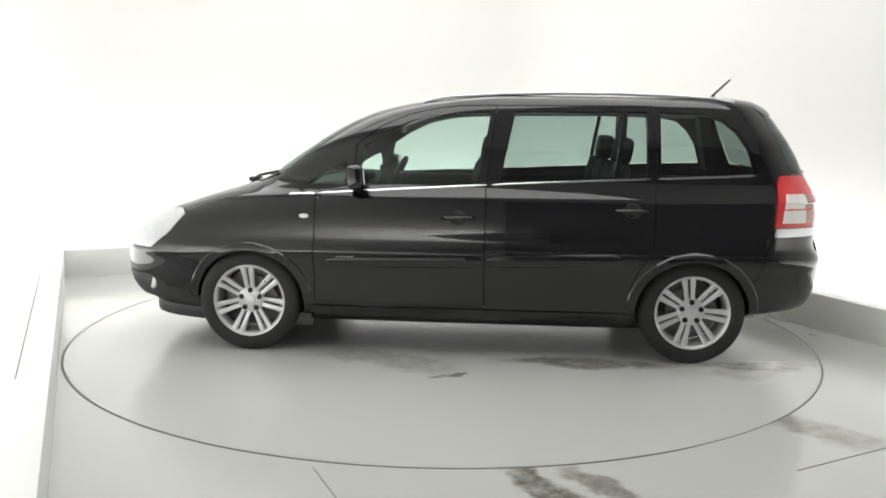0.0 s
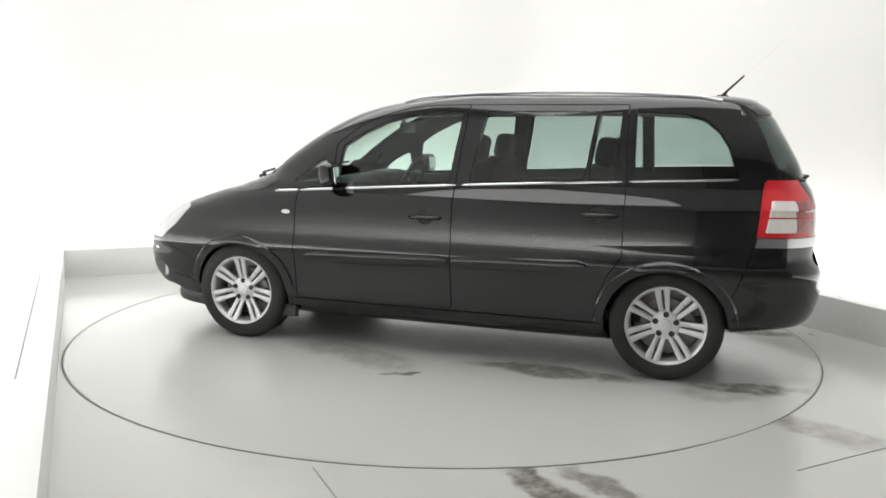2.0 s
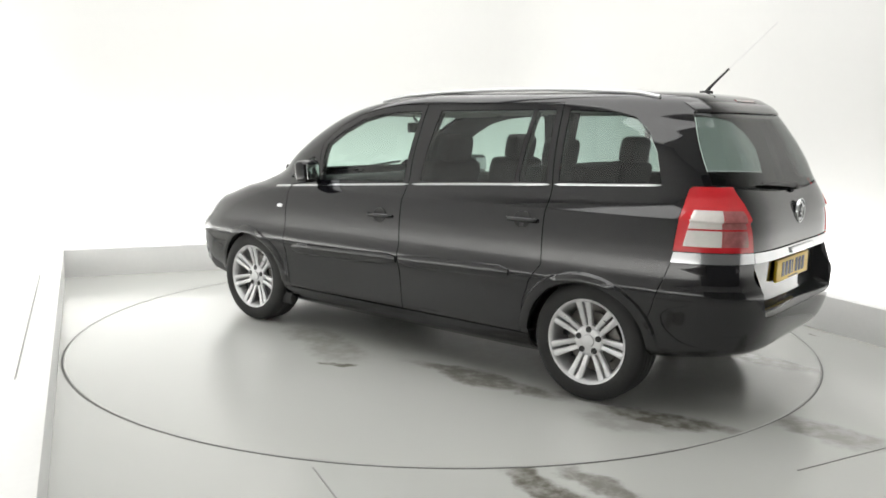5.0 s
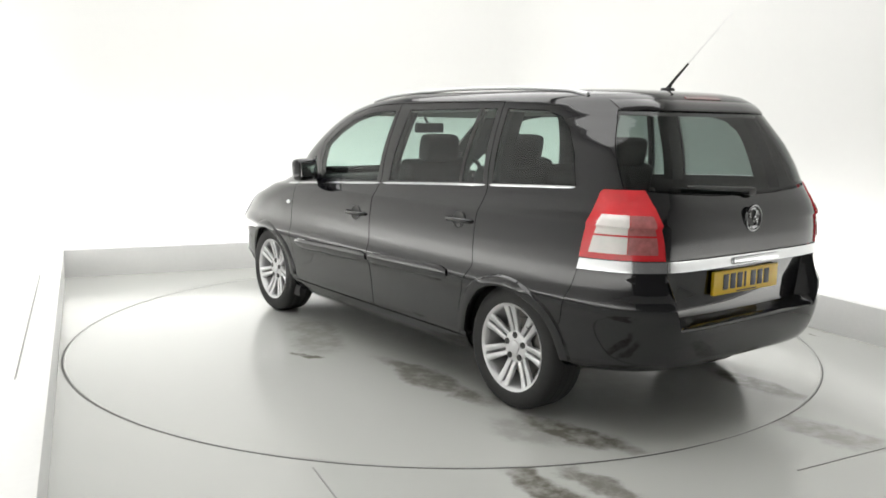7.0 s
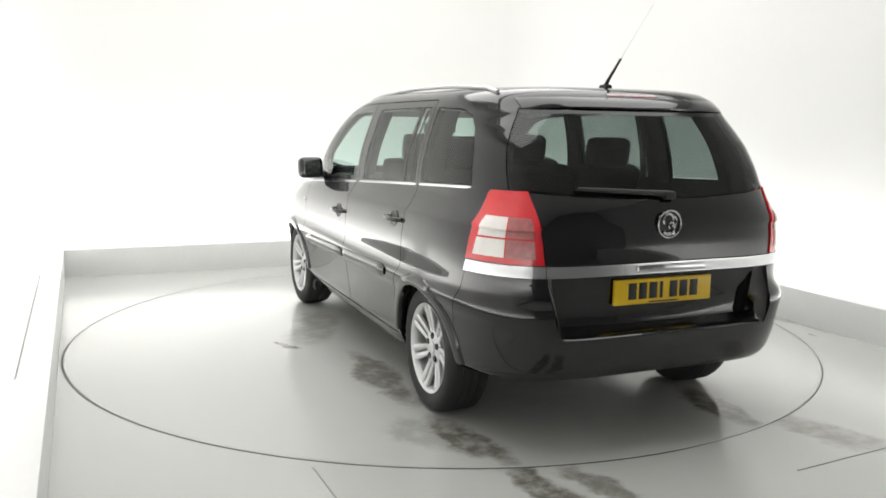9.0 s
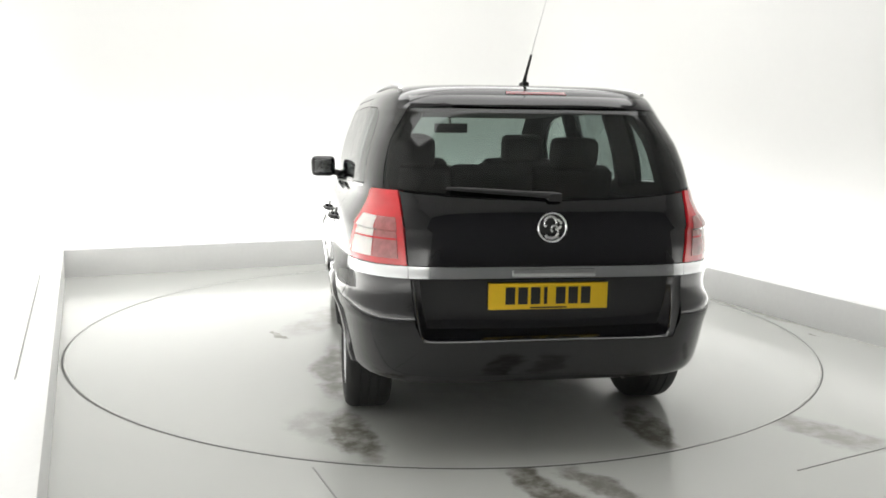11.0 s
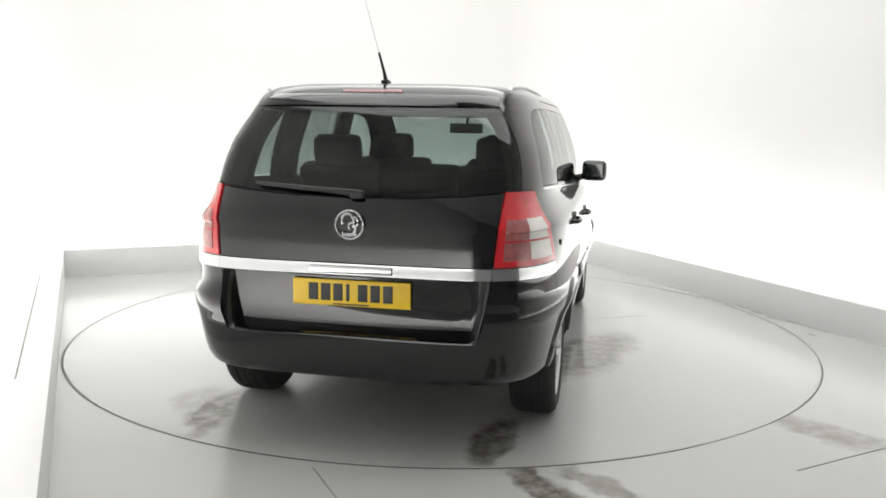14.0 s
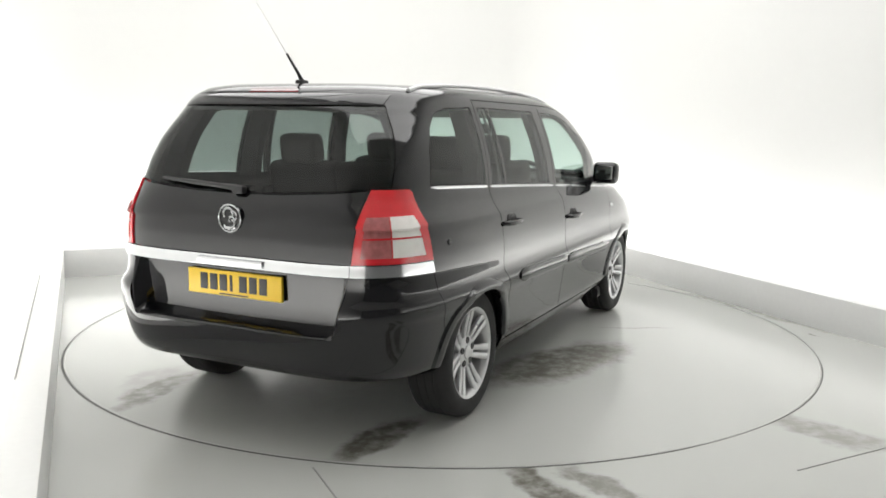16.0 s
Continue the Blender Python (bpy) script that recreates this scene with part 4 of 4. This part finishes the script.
        part("mirror_foot", bm, PLASTIC, mir)
        for wx, tn in ((1.3515, 34.6), (-1.3515, 30.6 if s > 0 else 37.5)):
            wheel(base, wx, s, tn)
    # fuel flap and door lock dots on the car's right side
    bm = bmesh.new()
    fx, fz = -1.66, 0.90
    lathe(bm, [(0.0, 0.004), (0.012, 0.004), (0.014, 0.0)], 14)
    bmesh.ops.transform(bm, matrix=Matrix.Translation((fx, -side_y(fx, fz) - 0.001, fz)) @ pose(0, 0, 0, 0, 0, 180), verts=bm.verts[:])
    part("cap_dot", bm, PLASTIC, body, "small dark cap")
    # aerial
    bm = bmesh.new()
    boxed(bm, (-1.58, 0, 1.607), (0.07, 0.035, 0.025), 0.010)
    aerial = part("aerial", bm, PLASTIC, base, "black roof aerial")
    bm = bmesh.new()
    tube(bm, [(-1.58, 0, 1.612), (-1.61, 0, 1.648), (-1.70, 0, 1.735)], 0.006, 8, radii=[0.012, 0.0075, 0.0055])
    part("aerial_foot", bm, PLASTIC, aerial)
    bm = bmesh.new()
    tube(bm, [(-1.70, 0, 1.735), (-1.94, 0, 1.965)], 0.0013, 6)
    part("aerial_whip", bm, SATIN, aerial, "thin pale whip")
    # inner lining of pillars, doors and roof
    for nm, lo, hi, mt in (("cabin_lining", 0.36, 1.50, CABIN), ("roof_lining", 1.50, 1.7, HEADLINER)):
        bm = bmesh.new()
        for (g, _), polys in groups.items():
            if "window" in g or g in ("windscreen", "quarter_light", "underbody", "front_bumper", "front_skirt", "headlight", "bonnet", "rear_bumper", "sill", "recess", "bar", "lamp_foot", "brake_light"):
                continue
            for co in polys:
                mz = sum(p.z for p in co) / len(co)
                if not lo <= mz < hi or sum(p.x for p in co) / len(co) > 1.0:
                    continue
                bm.faces.new([bm.verts.new(p - normal_at(p) * 0.034 if p.z < 1.605 else p - Vector((0, 0, 0.034))) for p in co])
        bmesh.ops.remove_doubles(bm, verts=bm.verts[:], dist=0.001)
        part(nm, bm, mt, base, smooth=False)
    # black lip under the nose
    bm = bmesh.new()
    rows = []
    for k in range(31):
        a = radians(-62 + 124 * k / 30)
        p, q = outline(0.235, a), outline(0.30, a)
        ring = [(p, 0.0, 0.24), (p, 0.012, 0.21), (p, 0.008, 0.165), (p, -0.03, 0.160), (p, -0.04, 0.24)]
        n_ = Vector((normal_at(q).x, normal_at(q).y, 0)).normalized()
        rows.append([bm.verts.new((o.x + n_.x * d, o.y + n_.y * d, z)) for o, d, z in ring])
    for a, c in zip(rows, rows[1:]):
        for j in range(5):
            bm.faces.new((a[j], a[(j + 1) % 5], c[(j + 1) % 5], c[j]))
    bm.faces.new(rows[0]); bm.faces.new(rows[-1][::-1])
    bmesh.ops.recalc_face_normals(bm, faces=bm.faces[:])
    part("front_lip", bm, PLASTIC, base)
    # cabin
    bm = bmesh.new()
    boxed(bm, (-0.30, 0, 0.33), (2.9, 1.44, 0.06), 0.01)
    part("cabin_floor", bm, CABIN, base)
    bm = bmesh.new()
    boxed(bm, (1.02, 0, 0.90), (0.46, 1.36, 0.26), 0.07, pose(0, 0, 0, 0, 8, 0), 3)
    dash = part("dashboard", bm, CABIN, base)
    bm = bmesh.new()
    boxed(bm, (0.80, -0.36, 1.02), (0.16, 0.34, 0.09), 0.03, None, 3)
    part("binnacle", bm, CABIN, dash)
    for s in (1, -1):
        bm = bmesh.new()
        boxed(bm, (-0.05, s * 0.775, 0.72), (1.7, 0.05, 0.62), 0.02)
        part("door_trim", bm, CABIN, base)
        bm = bmesh.new()
        boxed(bm, (-1.45, s * 0.70, 0.80), (0.7, 0.06, 0.5), 0.02)
        part("side_trim", bm, CABIN, base)
        # lined pillars between the windows
        for x0, x1, half, deep in ((-0.120, -0.205, 0.036, 0.05), (-1.098, -1.090, 0.042, 0.09), (-1.765, -1.660, 0.055, 0.08)):
            bm = bmesh.new()
            rows = []
            for z in spread(1.10, 1.49, 9):
                x = x0 + (x1 - x0) * (z - 1.10) / 0.39
                y0 = min(side_y(x - half, z), side_y(x + half, z)) - 0.040
                rows.append([bm.verts.new((x + dx, s * (y0 - dy), z)) for dx, dy in ((-half, 0), (half, 0), (half * 0.7, deep), (-half * 0.7, deep))])
            for a, c in zip(rows, rows[1:]):
                for j in range(4):
                    bm.faces.new((a[j], a[(j + 1) % 4], c[(j + 1) % 4], c[j]))
            bm.faces.new(rows[0]); bm.faces.new(rows[-1][::-1])
            bmesh.ops.recalc_face_normals(bm, faces=bm.faces[:])
            part("pillar_trim", bm, CABIN, base)
    sw = new("steering_wheel")
    sw.parent = base
    sw.matrix_basis = pose(0.60, -0.36, 1.00, 0, 62, 0)
    bm = bmesh.new()
    tube(bm, [(0.185 * math.cos(a), 0.185 * math.sin(a), 0) for a in (2 * math.pi * k / 32 for k in range(33))], 0.016, 8, caps=False)
    part("wheel_rim", bm, PLASTIC, sw)
    bm = bmesh.new()
    boxed(bm, (0, 0, -0.01), (0.15, 0.17, 0.05), 0.02)
    for a in (0, 180, 270):
        boxed(bm, (0.10 * math.cos(radians(a + 90)), 0.10 * math.sin(radians(a + 90)), -0.005), (0.035, 0.15, 0.02), 0.006, pose(0, 0, 0, 0, 0, a))
    part("wheel_boss", bm, PLASTIC, sw)
    for y in (0.37, -0.37):
        seat(base, 0.28, y, 0.57, 0.50, 0.63)
    for y in (0.46, 0.0, -0.46):
        seat(base, -0.55, y, 0.60, 0.46, 0.60, y != 0)
    for y in (0.36, -0.36):
        seat(base, -1.40, y, 0.50, 0.42, 0.40, False)
    bm = bmesh.new()
    boxed(bm, (0.50, 0, 1.385), (0.03, 0.24, 0.07), 0.012)
    tube(bm, [(0.50, 0, 1.40), (0.56, 0, 1.46)], 0.010, 8)
    part("interior_mirror", bm, PLASTIC, base)
    # lower front grille, fog lamps, spoiler lip and screen wipers
    for s in (1, -1):
        bm = bmesh.new()
        lathe(bm, [(0.0, 0.012), (0.045, 0.010), (0.055, 0.0), (0.055, -0.02)], 24)
        fx = 2.02
        bmesh.ops.transform(bm, matrix=Matrix.Translation((fx, s * (side_y(fx, 0.40) - 0.022), 0.40)) @ pose(0, 0, 0, 0, 0, -50 if s > 0 else 230), verts=bm.verts[:])
        part("fog_lamp", bm, HEAD_LENS, base, "small round fog lamp")
        bm = bmesh.new()
        y0 = 0.62 * s
        tube(bm, [(1.46, s * 0.30, 1.035), (1.37, s * 0.48, 1.072), (1.22, s * 0.60, 1.105)], 0.010, 8)
        boxed(bm, (1.44, s * 0.32, 1.035), (0.09, 0.06, 0.03), 0.010)
        part("front_wiper", bm, PLASTIC, base, "black windscreen wiper")
    return base


CAR = car()


def motions():
    table_rows, car_rows = [], []
    for k in range(33):
        t = 0.5 * k
        yaw = HEADING + SPEED * t
        p = Matrix.Rotation(radians(yaw), 3, "Z") @ CAR_OFF
        table_rows.append((t, pose(0, 0, 0, 0, 0, yaw)))
        car_rows.append((t, pose(p.x, p.y, 0.0, 0, 0, yaw)))
    walk(TABLE, table_rows)
    walk(CAR, car_rows)


motions()
